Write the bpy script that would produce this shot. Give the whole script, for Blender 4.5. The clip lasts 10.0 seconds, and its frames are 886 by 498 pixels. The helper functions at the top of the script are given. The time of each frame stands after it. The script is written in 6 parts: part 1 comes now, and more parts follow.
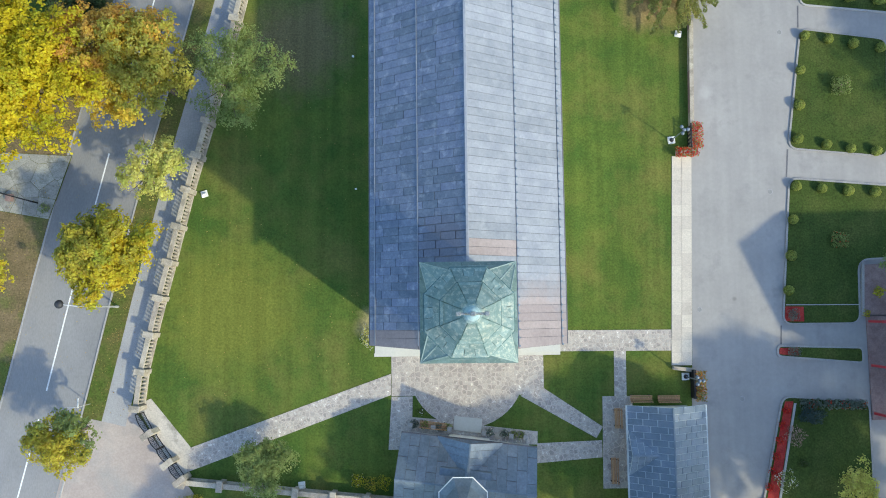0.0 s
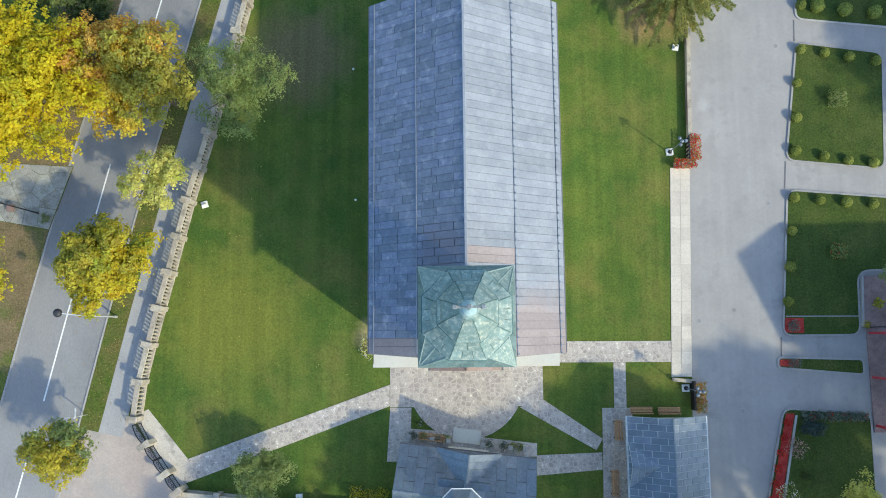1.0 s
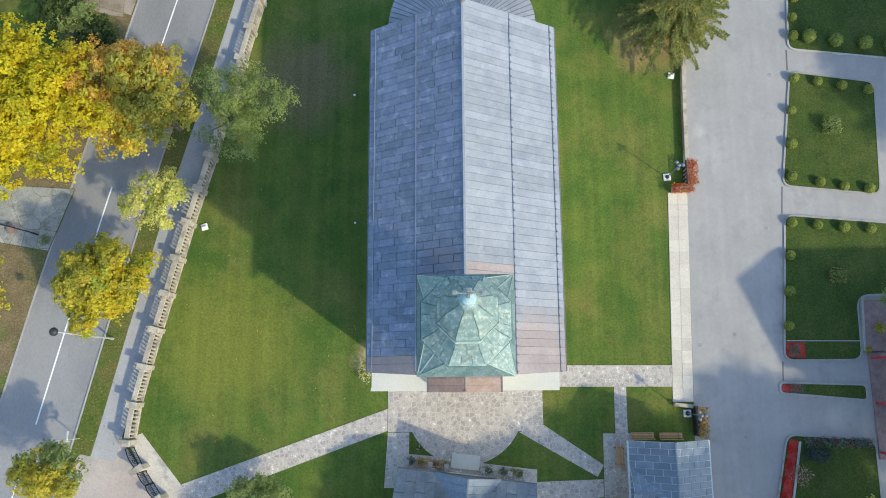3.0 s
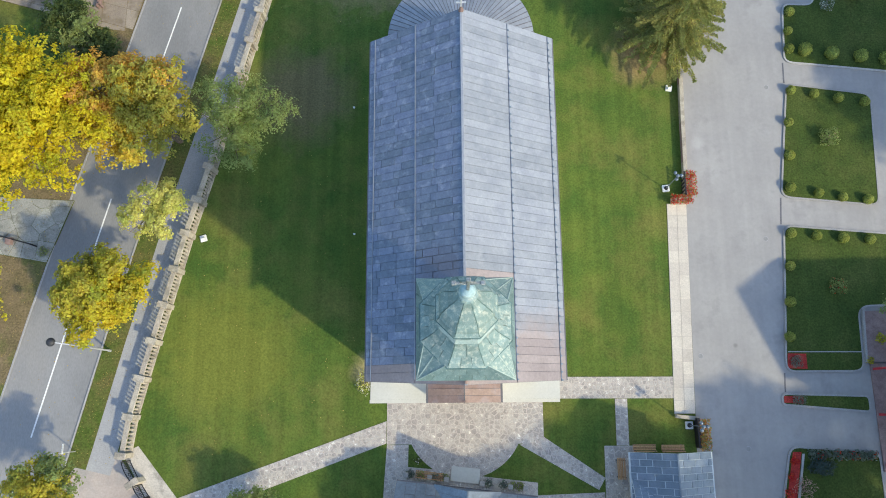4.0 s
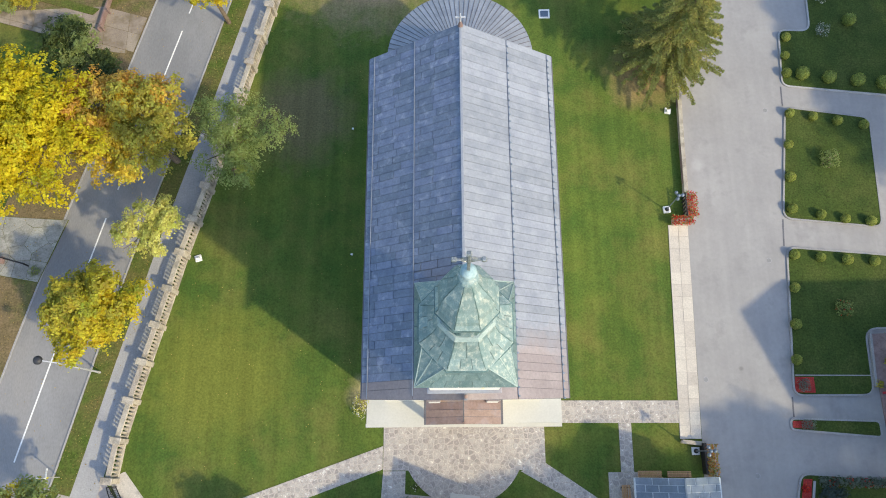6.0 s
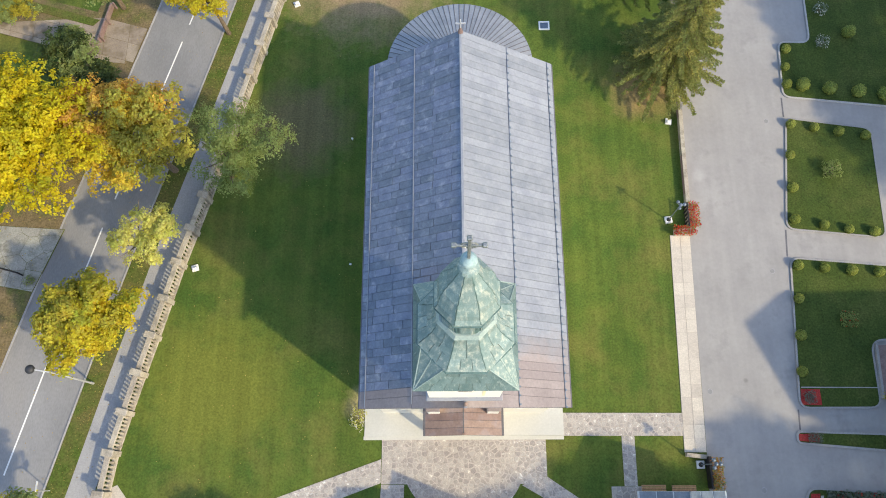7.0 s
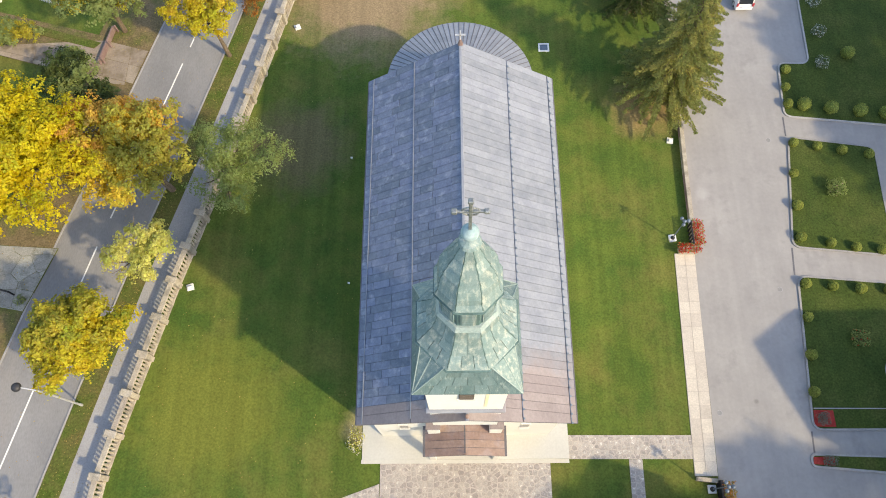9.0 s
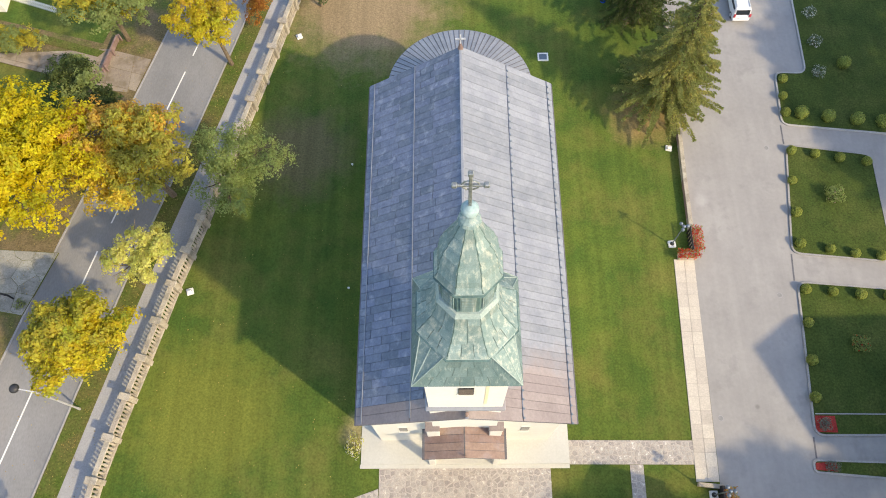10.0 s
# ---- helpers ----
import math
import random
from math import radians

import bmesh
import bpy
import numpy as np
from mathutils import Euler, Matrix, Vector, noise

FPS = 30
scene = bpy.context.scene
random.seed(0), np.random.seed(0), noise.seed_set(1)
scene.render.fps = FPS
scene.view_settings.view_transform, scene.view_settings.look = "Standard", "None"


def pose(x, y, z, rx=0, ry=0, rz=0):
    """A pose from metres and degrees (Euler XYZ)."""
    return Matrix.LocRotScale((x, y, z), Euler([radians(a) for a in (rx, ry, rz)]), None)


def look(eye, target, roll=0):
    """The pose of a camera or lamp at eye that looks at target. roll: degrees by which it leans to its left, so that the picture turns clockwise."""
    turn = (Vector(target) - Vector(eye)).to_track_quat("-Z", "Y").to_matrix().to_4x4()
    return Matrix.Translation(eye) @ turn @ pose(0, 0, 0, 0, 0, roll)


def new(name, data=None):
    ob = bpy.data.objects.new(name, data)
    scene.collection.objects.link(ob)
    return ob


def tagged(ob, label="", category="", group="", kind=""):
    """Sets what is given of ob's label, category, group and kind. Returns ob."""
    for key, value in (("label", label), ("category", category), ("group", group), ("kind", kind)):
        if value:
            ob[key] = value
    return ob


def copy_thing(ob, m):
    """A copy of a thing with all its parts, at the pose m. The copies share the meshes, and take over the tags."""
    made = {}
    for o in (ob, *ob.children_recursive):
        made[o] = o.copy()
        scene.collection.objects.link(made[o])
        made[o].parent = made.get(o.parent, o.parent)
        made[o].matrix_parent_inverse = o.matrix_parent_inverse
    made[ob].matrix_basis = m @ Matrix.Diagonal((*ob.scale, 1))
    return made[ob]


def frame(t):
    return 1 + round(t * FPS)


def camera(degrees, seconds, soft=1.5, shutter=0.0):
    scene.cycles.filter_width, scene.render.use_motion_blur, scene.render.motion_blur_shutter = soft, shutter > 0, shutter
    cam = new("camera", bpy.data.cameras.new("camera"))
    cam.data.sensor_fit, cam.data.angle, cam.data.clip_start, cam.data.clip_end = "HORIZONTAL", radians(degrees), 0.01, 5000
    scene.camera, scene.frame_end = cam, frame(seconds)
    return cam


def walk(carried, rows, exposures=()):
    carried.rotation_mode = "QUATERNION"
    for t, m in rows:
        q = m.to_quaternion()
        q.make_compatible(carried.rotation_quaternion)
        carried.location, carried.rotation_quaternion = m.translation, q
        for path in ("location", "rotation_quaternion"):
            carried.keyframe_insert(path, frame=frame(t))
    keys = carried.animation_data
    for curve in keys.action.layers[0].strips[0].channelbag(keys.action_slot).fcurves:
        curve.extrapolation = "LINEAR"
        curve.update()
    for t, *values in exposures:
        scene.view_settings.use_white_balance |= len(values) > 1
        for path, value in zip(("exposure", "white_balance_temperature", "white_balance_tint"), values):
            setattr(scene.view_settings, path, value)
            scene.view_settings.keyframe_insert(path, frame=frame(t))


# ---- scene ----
cam = camera(64.26, 10.0, soft=0.95)
PATH = [
    (0, (-0.46, 3.906, 64.857), (-0.5106, 4.077, 62.8651), -17.185),
    (0.5, (-0.329, 3.446, 64.84), (-0.383, 3.646, 62.8505), -15.512),
    (1, (-0.322, 2.926, 64.834), (-0.3741, 3.1571, 62.8486), -13.331),
    (1.5, (-0.327, 2.382, 64.836), (-0.3779, 2.6449, 62.8537), -11.567),
    (2, (-0.349, 1.88, 64.79), (-0.3993, 2.174, 62.8127), -10.147),
    (2.5, (-0.365, 1.395, 64.679), (-0.414, 1.721, 62.7062), -8.977),
    (4, (-0.391, -0.231, 64.232), (-0.4355, 0.1929, 62.2784), -6.563),
    (4.5, (-0.371, -0.697, 63.966), (-0.4163, -0.2431, 62.0184), -6.159),
    (5, (-0.368, -1.202, 63.607), (-0.4133, -0.7172, 61.6675), -5.716),
    (5.5, (-0.45, -1.752, 63.201), (-0.4908, -1.2341, 61.2695), -5.008),
    (7, (-0.514, -3.253, 61.684), (-0.5504, -2.6389, 59.7811), -3.836),
    (7.5, (-0.451, -3.675, 61.288), (-0.4895, -3.0318, 59.3945), -3.85),
    (8, (-0.498, -4.186, 60.829), (-0.5338, -3.5121, 58.9465), -3.574),
    (8.5, (-0.545, -4.698, 60.322), (-0.5796, -3.9929, 58.4512), -3.319),
    (9, (-0.547, -5.124, 59.764), (-0.5832, -4.3899, 57.9041), -3.402),
    (9.5, (-0.569, -5.699, 59.414), (-0.6048, -4.9391, 57.5641), -3.122),
    (10, (-0.568, -6.505, 59.306), (-0.603, -5.7149, 57.4686), -3.027),
]
walk(cam, [(t, look(eye, target, roll)) for t, eye, target, roll in PATH], [(0, 1.22, 6100, 3), (2.5, 1.23, 6220, 4), (4.5, 1.24, 6450, 7), (7, 1.29, 6900, 10), (10, 1.36, 7400, 12.5)])

# ---- light ----
SUN_TO = Vector((1.12, -0.81, 1.0)).normalized()
world = bpy.data.worlds.new("sky")
scene.world = world
world.use_nodes = True
wn = world.node_tree.nodes
sky = wn.new("ShaderNodeTexSky")
sky.sky_type, sky.sun_disc = "NISHITA", False
sky.sun_elevation = math.asin(SUN_TO.z)
sky.sun_rotation = math.atan2(SUN_TO.x, SUN_TO.y)
sky.air_density, sky.dust_density, sky.ozone_density = 1.0, 1.1, 2.4
world.node_tree.links.new(sky.outputs[0], wn["Background"].inputs[0])
wn["Background"].inputs[1].default_value = 0.15
sun_data = bpy.data.lights.new("sun", "SUN")
sun_data.energy, sun_data.angle, sun_data.color = 1.66, radians(1.6), (1.0, 0.86, 0.585)
sun = new("sun", sun_data)
sun.matrix_world = look(SUN_TO * 120, (0, 0, 0))

# ---- materials ----
def mat(name, c1, c2, scale=1.0, rough=0.85, metal=0.0, bump=0.15, fine=25.0, grain=0.35, rand=0.0, island=0.0,
        spots=None, spot_scale=0.12, spot_edge=(0.5, 0.62), stretch=None, spec=0.4, bump_dist=0.02, patches=(), streak=0.0):
    m = bpy.data.materials.new(name)
    m.use_nodes = True
    nt = m.node_tree
    N, L = nt.nodes, nt.links
    b = N["Principled BSDF"]
    b.inputs["Roughness"].default_value, b.inputs["Metallic"].default_value = rough, metal
    b.inputs["Specular IOR Level"].default_value = spec
    geo = N.new("ShaderNodeNewGeometry")
    vec = geo.outputs["Position"]
    if stretch:
        mp = N.new("ShaderNodeMapping")
        mp.inputs["Scale"].default_value = stretch
        L.new(vec, mp.inputs["Vector"])
        vec = mp.outputs[0]

    def noisy(s, detail=4.0, rough_=0.6):
        n = N.new("ShaderNodeTexNoise")
        n.inputs["Scale"].default_value, n.inputs["Detail"].default_value = s, detail
        n.inputs["Roughness"].default_value = rough_
        L.new(vec, n.inputs["Vector"])
        return n.outputs["Fac"]

    def spread(fac, lo, hi):
        r = N.new("ShaderNodeMapRange")
        r.inputs["From Min"].default_value, r.inputs["From Max"].default_value = lo, hi
        L.new(fac, r.inputs["Value"])
        return r.outputs[0]

    def mix(fac, a, c, kind="MIX"):
        x = N.new("ShaderNodeMix")
        x.data_type, x.blend_type = "RGBA", kind
        for sock, v in ((x.inputs[0], fac), (x.inputs[6], a), (x.inputs[7], c)):
            if isinstance(v, (int, float)):
                sock.default_value = v
            elif isinstance(v, tuple):
                sock.default_value = (*v, 1)
            else:
                L.new(v, sock)
        return x.outputs[2]

    col = mix(spread(noisy(scale), 0.32, 0.68), c1, c2)
    if spots:
        col = mix(spread(noisy(spot_scale, 5.0), *spot_edge), col, spots)
    for (px, py), pr, pc in patches:
        dist = N.new("ShaderNodeVectorMath")
        dist.operation = "DISTANCE"
        flat = N.new("ShaderNodeVectorMath")
        flat.operation = "MULTIPLY"
        flat.inputs[1].default_value = (1, 1, 0)
        L.new(geo.outputs["Position"], flat.inputs[0])
        L.new(flat.outputs[0], dist.inputs[0])
        dist.inputs[1].default_value = (px, py, 0)
        edge = N.new("ShaderNodeMath")
        edge.operation = "MULTIPLY_ADD"
        L.new(noisy(0.55, 6.0, 0.7), edge.inputs[0])
        edge.inputs[1].default_value = pr * 1.3
        L.new(dist.outputs["Value"], edge.inputs[2])
        col = mix(spread(edge.outputs[0], pr * 1.85, pr * 1.15), col, pc)
    if streak:
        sm = N.new("ShaderNodeMapping")
        sm.inputs["Scale"].default_value = (1.6, 0.07, 1)
        sm.inputs["Rotation"].default_value = (0, 0, 0.05)
        L.new(geo.outputs["Position"], sm.inputs["Vector"])
        sn = N.new("ShaderNodeTexNoise")
        sn.inputs["Scale"].default_value, sn.inputs["Detail"].default_value = 1.0, 3.0
        L.new(sm.outputs[0], sn.inputs["Vector"])
        sr = N.new("ShaderNodeMapRange")
        sr.inputs["From Min"].default_value, sr.inputs["From Max"].default_value = 0.3, 0.7
        sr.inputs["To Min"].default_value, sr.inputs["To Max"].default_value = 1 - streak, 1 + streak
        L.new(sn.outputs["Fac"], sr.inputs["Value"])
        col = mix(1.0, col, sr.outputs[0], "MULTIPLY")
    f = noisy(fine, 3.0)
    g = N.new("ShaderNodeMapRange")
    g.inputs["From Min"].default_value, g.inputs["From Max"].default_value = 0.25, 0.75
    g.inputs["To Min"].default_value, g.inputs["To Max"].default_value = 1 - grain, 1 + grain
    L.new(f, g.inputs["Value"])
    col = mix(1.0, col, g.outputs[0], "MULTIPLY")
    for amount, source in ((rand, "o"), (island, "i")):
        if amount:
            out = N.new("ShaderNodeObjectInfo").outputs["Random"] if source == "o" else geo.outputs["Random Per Island"]
            v = N.new("ShaderNodeMapRange")
            v.inputs["To Min"].default_value, v.inputs["To Max"].default_value = 1 - amount, 1 + amount
            L.new(out, v.inputs["Value"])
            h = N.new("ShaderNodeHueSaturation")
            L.new(v.outputs[0], h.inputs["Value"])
            w = N.new("ShaderNodeMapRange")
            w.inputs["To Min"].default_value, w.inputs["To Max"].default_value = 0.5 - 0.06 * amount, 0.5 + 0.06 * amount
            L.new(out, w.inputs["Value"])
            L.new(w.outputs[0], h.inputs["Hue"])
            L.new(col, h.inputs["Color"])
            col = h.outputs[0]
    L.new(col, b.inputs["Base Color"])
    if bump:
        bp = N.new("ShaderNodeBump")
        bp.inputs["Strength"].default_value, bp.inputs["Distance"].default_value = bump, bump_dist
        L.new(f, bp.inputs["Height"])
        L.new(bp.outputs[0], b.inputs["Normal"])
    return m


M = {}
M["lawn"] = mat("lawn", (0.056, 0.104, 0.02), (0.105, 0.142, 0.027), 0.3, 0.95, bump=0.6, fine=6.0, grain=0.32, streak=0.11,
                spots=(0.155, 0.15, 0.04), spot_scale=0.2, spot_edge=(0.48, 0.76), bump_dist=0.05, spec=0.15,
                patches=[((-10.0, 48.0), 9.0, (0.27, 0.2, 0.115)), ((18.4, 33.5), 3.6, (0.27, 0.2, 0.09)), ((-15.5, 29.0), 5.0, (0.15, 0.13, 0.06)), ((-8.6, 2.6), 1.5, (0.3, 0.26, 0.12)), ((-21.5, 4.0), 6.5, (0.148, 0.165, 0.03))])
M["lawn_east"] = mat("lawn_east", (0.041, 0.067, 0.015), (0.062, 0.088, 0.019), 0.5, 0.95, bump=0.7, fine=6.0, grain=0.45, bump_dist=0.05, spec=0.15, streak=0.08, spots=(0.086, 0.1, 0.027), spot_scale=0.3, spot_edge=(0.5, 0.8))
M["verge"] = mat("verge", (0.075, 0.11, 0.02), (0.15, 0.125, 0.045), 0.5, 0.95, bump=0.6, fine=6.0, grain=0.45, bump_dist=0.05, spec=0.15)
M["verge_brown"] = mat("verge_brown", (0.135, 0.11, 0.055), (0.2, 0.15, 0.085), 0.7, 0.95, bump=0.6, fine=6.0, grain=0.4, spots=(0.1, 0.125, 0.03), spot_scale=0.28, spot_edge=(0.46, 0.62), bump_dist=0.05, spec=0.15)
M["walk_brown"] = mat("walk_brown", (0.26, 0.215, 0.17), (0.34, 0.285, 0.23), 0.4, 0.9, fine=8.0, grain=0.2, rand=0.1, spots=(0.2, 0.16, 0.11), spot_scale=0.5)
M["cracked"] = mat("cracked", (0.26, 0.26, 0.235), (0.35, 0.345, 0.315), 0.7, 0.9, fine=8.0, grain=0.25, rand=0.14, spots=(0.2, 0.2, 0.17), spot_scale=1.1, spot_edge=(0.52, 0.64))
M["asphalt"] = mat("asphalt", (0.21, 0.208, 0.208), (0.27, 0.267, 0.265), 0.25, 0.9, fine=9.0, grain=0.12, spots=(0.27, 0.26, 0.25), spot_scale=0.12, stretch=(1, 0.4, 1))
M["drive"] = mat("drive", (0.293, 0.28, 0.268), (0.338, 0.324, 0.308), 0.3, 0.9, fine=3.0, grain=0.05, spots=(0.27, 0.258, 0.247), spot_scale=0.5, spot_edge=(0.56, 0.72), streak=0.04, patches=[((24.6, 4.6), 0.22, (0.22, 0.21, 0.2)), ((22.7, 24.0), 0.7, (0.37, 0.355, 0.34)), ((33.0, -2.9), 1.0, (0.38, 0.35, 0.32))])
M["walk"] = mat("walk", (0.3, 0.297, 0.297), (0.37, 0.363, 0.355), 0.4, 0.9, fine=8.0, grain=0.15)
M["apron"] = mat("apron", (0.37, 0.305, 0.262), (0.45, 0.38, 0.33), 0.3, 0.9, fine=6.0, grain=0.12, spots=(0.34, 0.31, 0.28), spot_scale=0.2)
M["kerb"] = mat("kerb", (0.31, 0.3, 0.285), (0.38, 0.365, 0.345), 0.8, 0.9, fine=10.0, grain=0.2, rand=0.12)
M["concrete"] = mat("concrete", (0.5, 0.46, 0.39), (0.62, 0.57, 0.49), 0.7, 0.9, fine=8.0, grain=0.2, rand=0.1, spots=(0.36, 0.33, 0.28), spot_scale=0.6)
M["stone_fence"] = mat("stone_fence", (0.36, 0.315, 0.25), (0.46, 0.405, 0.325), 1.2, 0.9, fine=12.0, grain=0.25, rand=0.1, spots=(0.28, 0.25, 0.2), spot_scale=0.9)
M["slab"] = mat("slab", (0.5, 0.45, 0.38), (0.61, 0.55, 0.465), 0.7, 0.88, fine=8.0, grain=0.15, rand=0.09, spots=(0.5, 0.45, 0.38), spot_scale=0.7)
M["flag"] = mat("flag", (0.34, 0.308, 0.278), (0.44, 0.395, 0.35), 2.5, 0.85, fine=12.0, grain=0.2, rand=0.17, spots=(0.62, 0.58, 0.51), spot_scale=2.6, spot_edge=(0.57, 0.66))
M["flag_joined"] = mat("flag_joined", (0.34, 0.312, 0.285), (0.44, 0.402, 0.36), 2.5, 0.85, fine=12.0, grain=0.2, island=0.2, spots=(0.64, 0.61, 0.56), spot_scale=2.8, spot_edge=(0.57, 0.65))
M["mortar"] = mat("mortar", (0.43, 0.38, 0.33), (0.51, 0.455, 0.395), 1.0, 0.95, fine=10.0, grain=0.2)
M["plaster"] = mat("plaster", (0.70, 0.68, 0.61), (0.75, 0.73, 0.66), 0.3, 0.9, fine=6.0, grain=0.04, bump=0.05)
M["cream"] = mat("cream", (0.74, 0.62, 0.38), (0.8, 0.68, 0.45), 0.5, 0.9, fine=6.0, grain=0.06, bump=0.05)
M["terrace"] = mat("terrace", (0.53, 0.52, 0.465), (0.57, 0.56, 0.505), 0.4, 0.85, fine=6.0, grain=0.06, bump=0.05)
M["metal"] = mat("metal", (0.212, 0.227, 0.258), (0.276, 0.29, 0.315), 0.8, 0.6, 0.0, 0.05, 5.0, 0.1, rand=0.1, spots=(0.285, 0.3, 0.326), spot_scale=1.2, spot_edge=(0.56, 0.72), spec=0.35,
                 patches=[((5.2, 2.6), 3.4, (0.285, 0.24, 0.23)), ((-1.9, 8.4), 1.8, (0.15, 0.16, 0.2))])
# West slope: worn mottling, with the slope's shade mixed in as darker, bluer metal.
M["metal_worn_shaded"] = mat("metal_worn_shaded", (0.116, 0.142, 0.2), (0.172, 0.2, 0.256), 1.3, 0.62, 0.0, 0.06, 6.0, 0.16, rand=0.17, spots=(0.25, 0.275, 0.325), spot_scale=1.6, spot_edge=(0.54, 0.7), spec=0.35,
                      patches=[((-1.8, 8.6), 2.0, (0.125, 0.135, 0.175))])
M["metal_warm"] = mat("metal_warm", (0.235, 0.195, 0.187), (0.285, 0.238, 0.226), 0.6, 0.55, 0.0, 0.05, 5.0, 0.12, rand=0.08, spec=0.35)
M["metal_base"] = mat("metal_base", (0.11, 0.105, 0.115), (0.15, 0.145, 0.155), 0.8, 0.55, 0.1, 0.06, 5.0, 0.14)
M["metal_brown"] = mat("metal_brown", (0.22, 0.15, 0.125), (0.30, 0.205, 0.17), 0.8, 0.5, 0.1, 0.06, 5.0, 0.15, rand=0.14, spots=(0.26, 0.2, 0.19), spot_scale=0.8, spec=0.5)
M["slate"] = mat("slate", (0.125, 0.16, 0.2), (0.185, 0.225, 0.27), 0.9, 0.42, 0.3, 0.06, 5.0, 0.16, rand=0.1, spec=0.45)
M["slate_base"] = mat("slate_base", (0.46, 0.5, 0.52), (0.54, 0.58, 0.6), 0.9, 0.6, 0.2, 0.06, 5.0, 0.14)
M["patina"] = mat("patina", (0.145, 0.22, 0.215), (0.225, 0.295, 0.28), 0.9, 0.6, 0.0, 0.1, 9.0, 0.18, rand=0.13,
                  spots=(0.41, 0.43, 0.365), spot_scale=1.8, spot_edge=(0.5, 0.72), stretch=(3.2, 3.2, 0.2), spec=0.35)
M["patina_teal"] = mat("patina_teal", (0.1, 0.165, 0.168), (0.165, 0.23, 0.225), 0.9, 0.6, 0.0, 0.1, 9.0, 0.2, rand=0.12,
                       spots=(0.28, 0.33, 0.3), spot_scale=2.4, spot_edge=(0.56, 0.72), stretch=(3.2, 3.2, 0.2), spec=0.35)
M["patina_light"] = mat("patina_light", (0.25, 0.33, 0.31), (0.35, 0.41, 0.38), 2.0, 0.6, 0.0, 0.1, 9.0, 0.2)
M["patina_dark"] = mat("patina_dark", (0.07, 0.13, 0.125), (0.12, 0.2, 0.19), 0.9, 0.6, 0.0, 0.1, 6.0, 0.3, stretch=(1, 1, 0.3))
M["cross"] = mat("cross", (0.2, 0.22, 0.215), (0.36, 0.37, 0.36), 6.0, 0.45, 0.6, 0.05)
M["box_core"] = mat("box_core", (0.13, 0.17, 0.03), (0.17, 0.21, 0.04), 6.0, 0.9, bump=0.5, fine=20)
M["ball"] = mat("ball", (0.24, 0.35, 0.36), (0.36, 0.46, 0.46), 2.0, 0.62, 0.0, 0.05, 8.0, 0.15)
M["iron"] = mat("iron", (0.02, 0.02, 0.022), (0.045, 0.04, 0.04), 3.0, 0.6, 0.5, 0.1)
M["steel"] = mat("steel", (0.5, 0.5, 0.5), (0.62, 0.62, 0.61), 2.0, 0.5, 0.4, 0.05)
M["white"] = mat("white", (0.74, 0.73, 0.7), (0.8, 0.79, 0.76), 2.0, 0.6, bump=0.03, grain=0.08)
M["paint"] = mat("paint", (0.68, 0.68, 0.66), (0.78, 0.78, 0.76), 1.5, 0.8, bump=0.1, grain=0.15)
M["dark"] = mat("dark", (0.02, 0.02, 0.022), (0.04, 0.04, 0.042), 2.0, 0.5, bump=0.03)
M["wood"] = mat("wood", (0.36, 0.2, 0.095), (0.48, 0.29, 0.15), 2.0, 0.65, fine=14, stretch=(6, 1, 1), rand=0.15)
M["red"] = mat("red", (0.42, 0.03, 0.045), (0.52, 0.06, 0.07), 2.0, 0.6, grain=0.1, bump=0.05)
M["red_mulch"] = mat("red_mulch", (0.30, 0.02, 0.018), (0.42, 0.05, 0.035), 2.0, 0.9, fine=9, grain=0.45, bump=0.6, bump_dist=0.05)
M["bark"] = mat("bark", (0.1, 0.075, 0.05), (0.2, 0.15, 0.1), 2.0, 0.95, fine=14, grain=0.4, bump=0.8, stretch=(1, 1, 0.3), bump_dist=0.04)
M["louvre"] = mat("louvre", (0.12, 0.1, 0.08), (0.18, 0.15, 0.12), 3.0, 0.7)
M["tile"] = mat("tile", (0.25, 0.08, 0.06), (0.36, 0.14, 0.1), 1.0, 0.8, fine=10, grain=0.25)
M["blue"] = mat("blue", (0.01, 0.08, 0.55), (0.02, 0.11, 0.65), 1.0, 0.5, bump=0.0, grain=0.05)
M["brick"] = mat("brick", (0.2, 0.13, 0.12), (0.28, 0.2, 0.18), 1.5, 0.85, fine=10, grain=0.2)


def leafy(name, c1, c2, c3, var=0.22):
    m = mat(name, c1, c2, 0.55, 0.6, bump=0.0, fine=2.0, grain=0.14, island=var, spots=c3, spot_scale=0.5, spot_edge=(0.5, 0.68), spec=0.25)
    nt = m.node_tree
    b, out = nt.nodes["Principled BSDF"], nt.nodes["Material Output"]
    tl, mx = nt.nodes.new("ShaderNodeBsdfTranslucent"), nt.nodes.new("ShaderNodeMixShader")
    nt.links.new(b.inputs["Base Color"].links[0].from_socket, tl.inputs["Color"])
    mx.inputs[0].default_value = 0.5
    nt.links.new(b.outputs[0], mx.inputs[1])
    nt.links.new(tl.outputs[0], mx.inputs[2])
    nt.links.new(mx.outputs[0], out.inputs["Surface"])
    return m


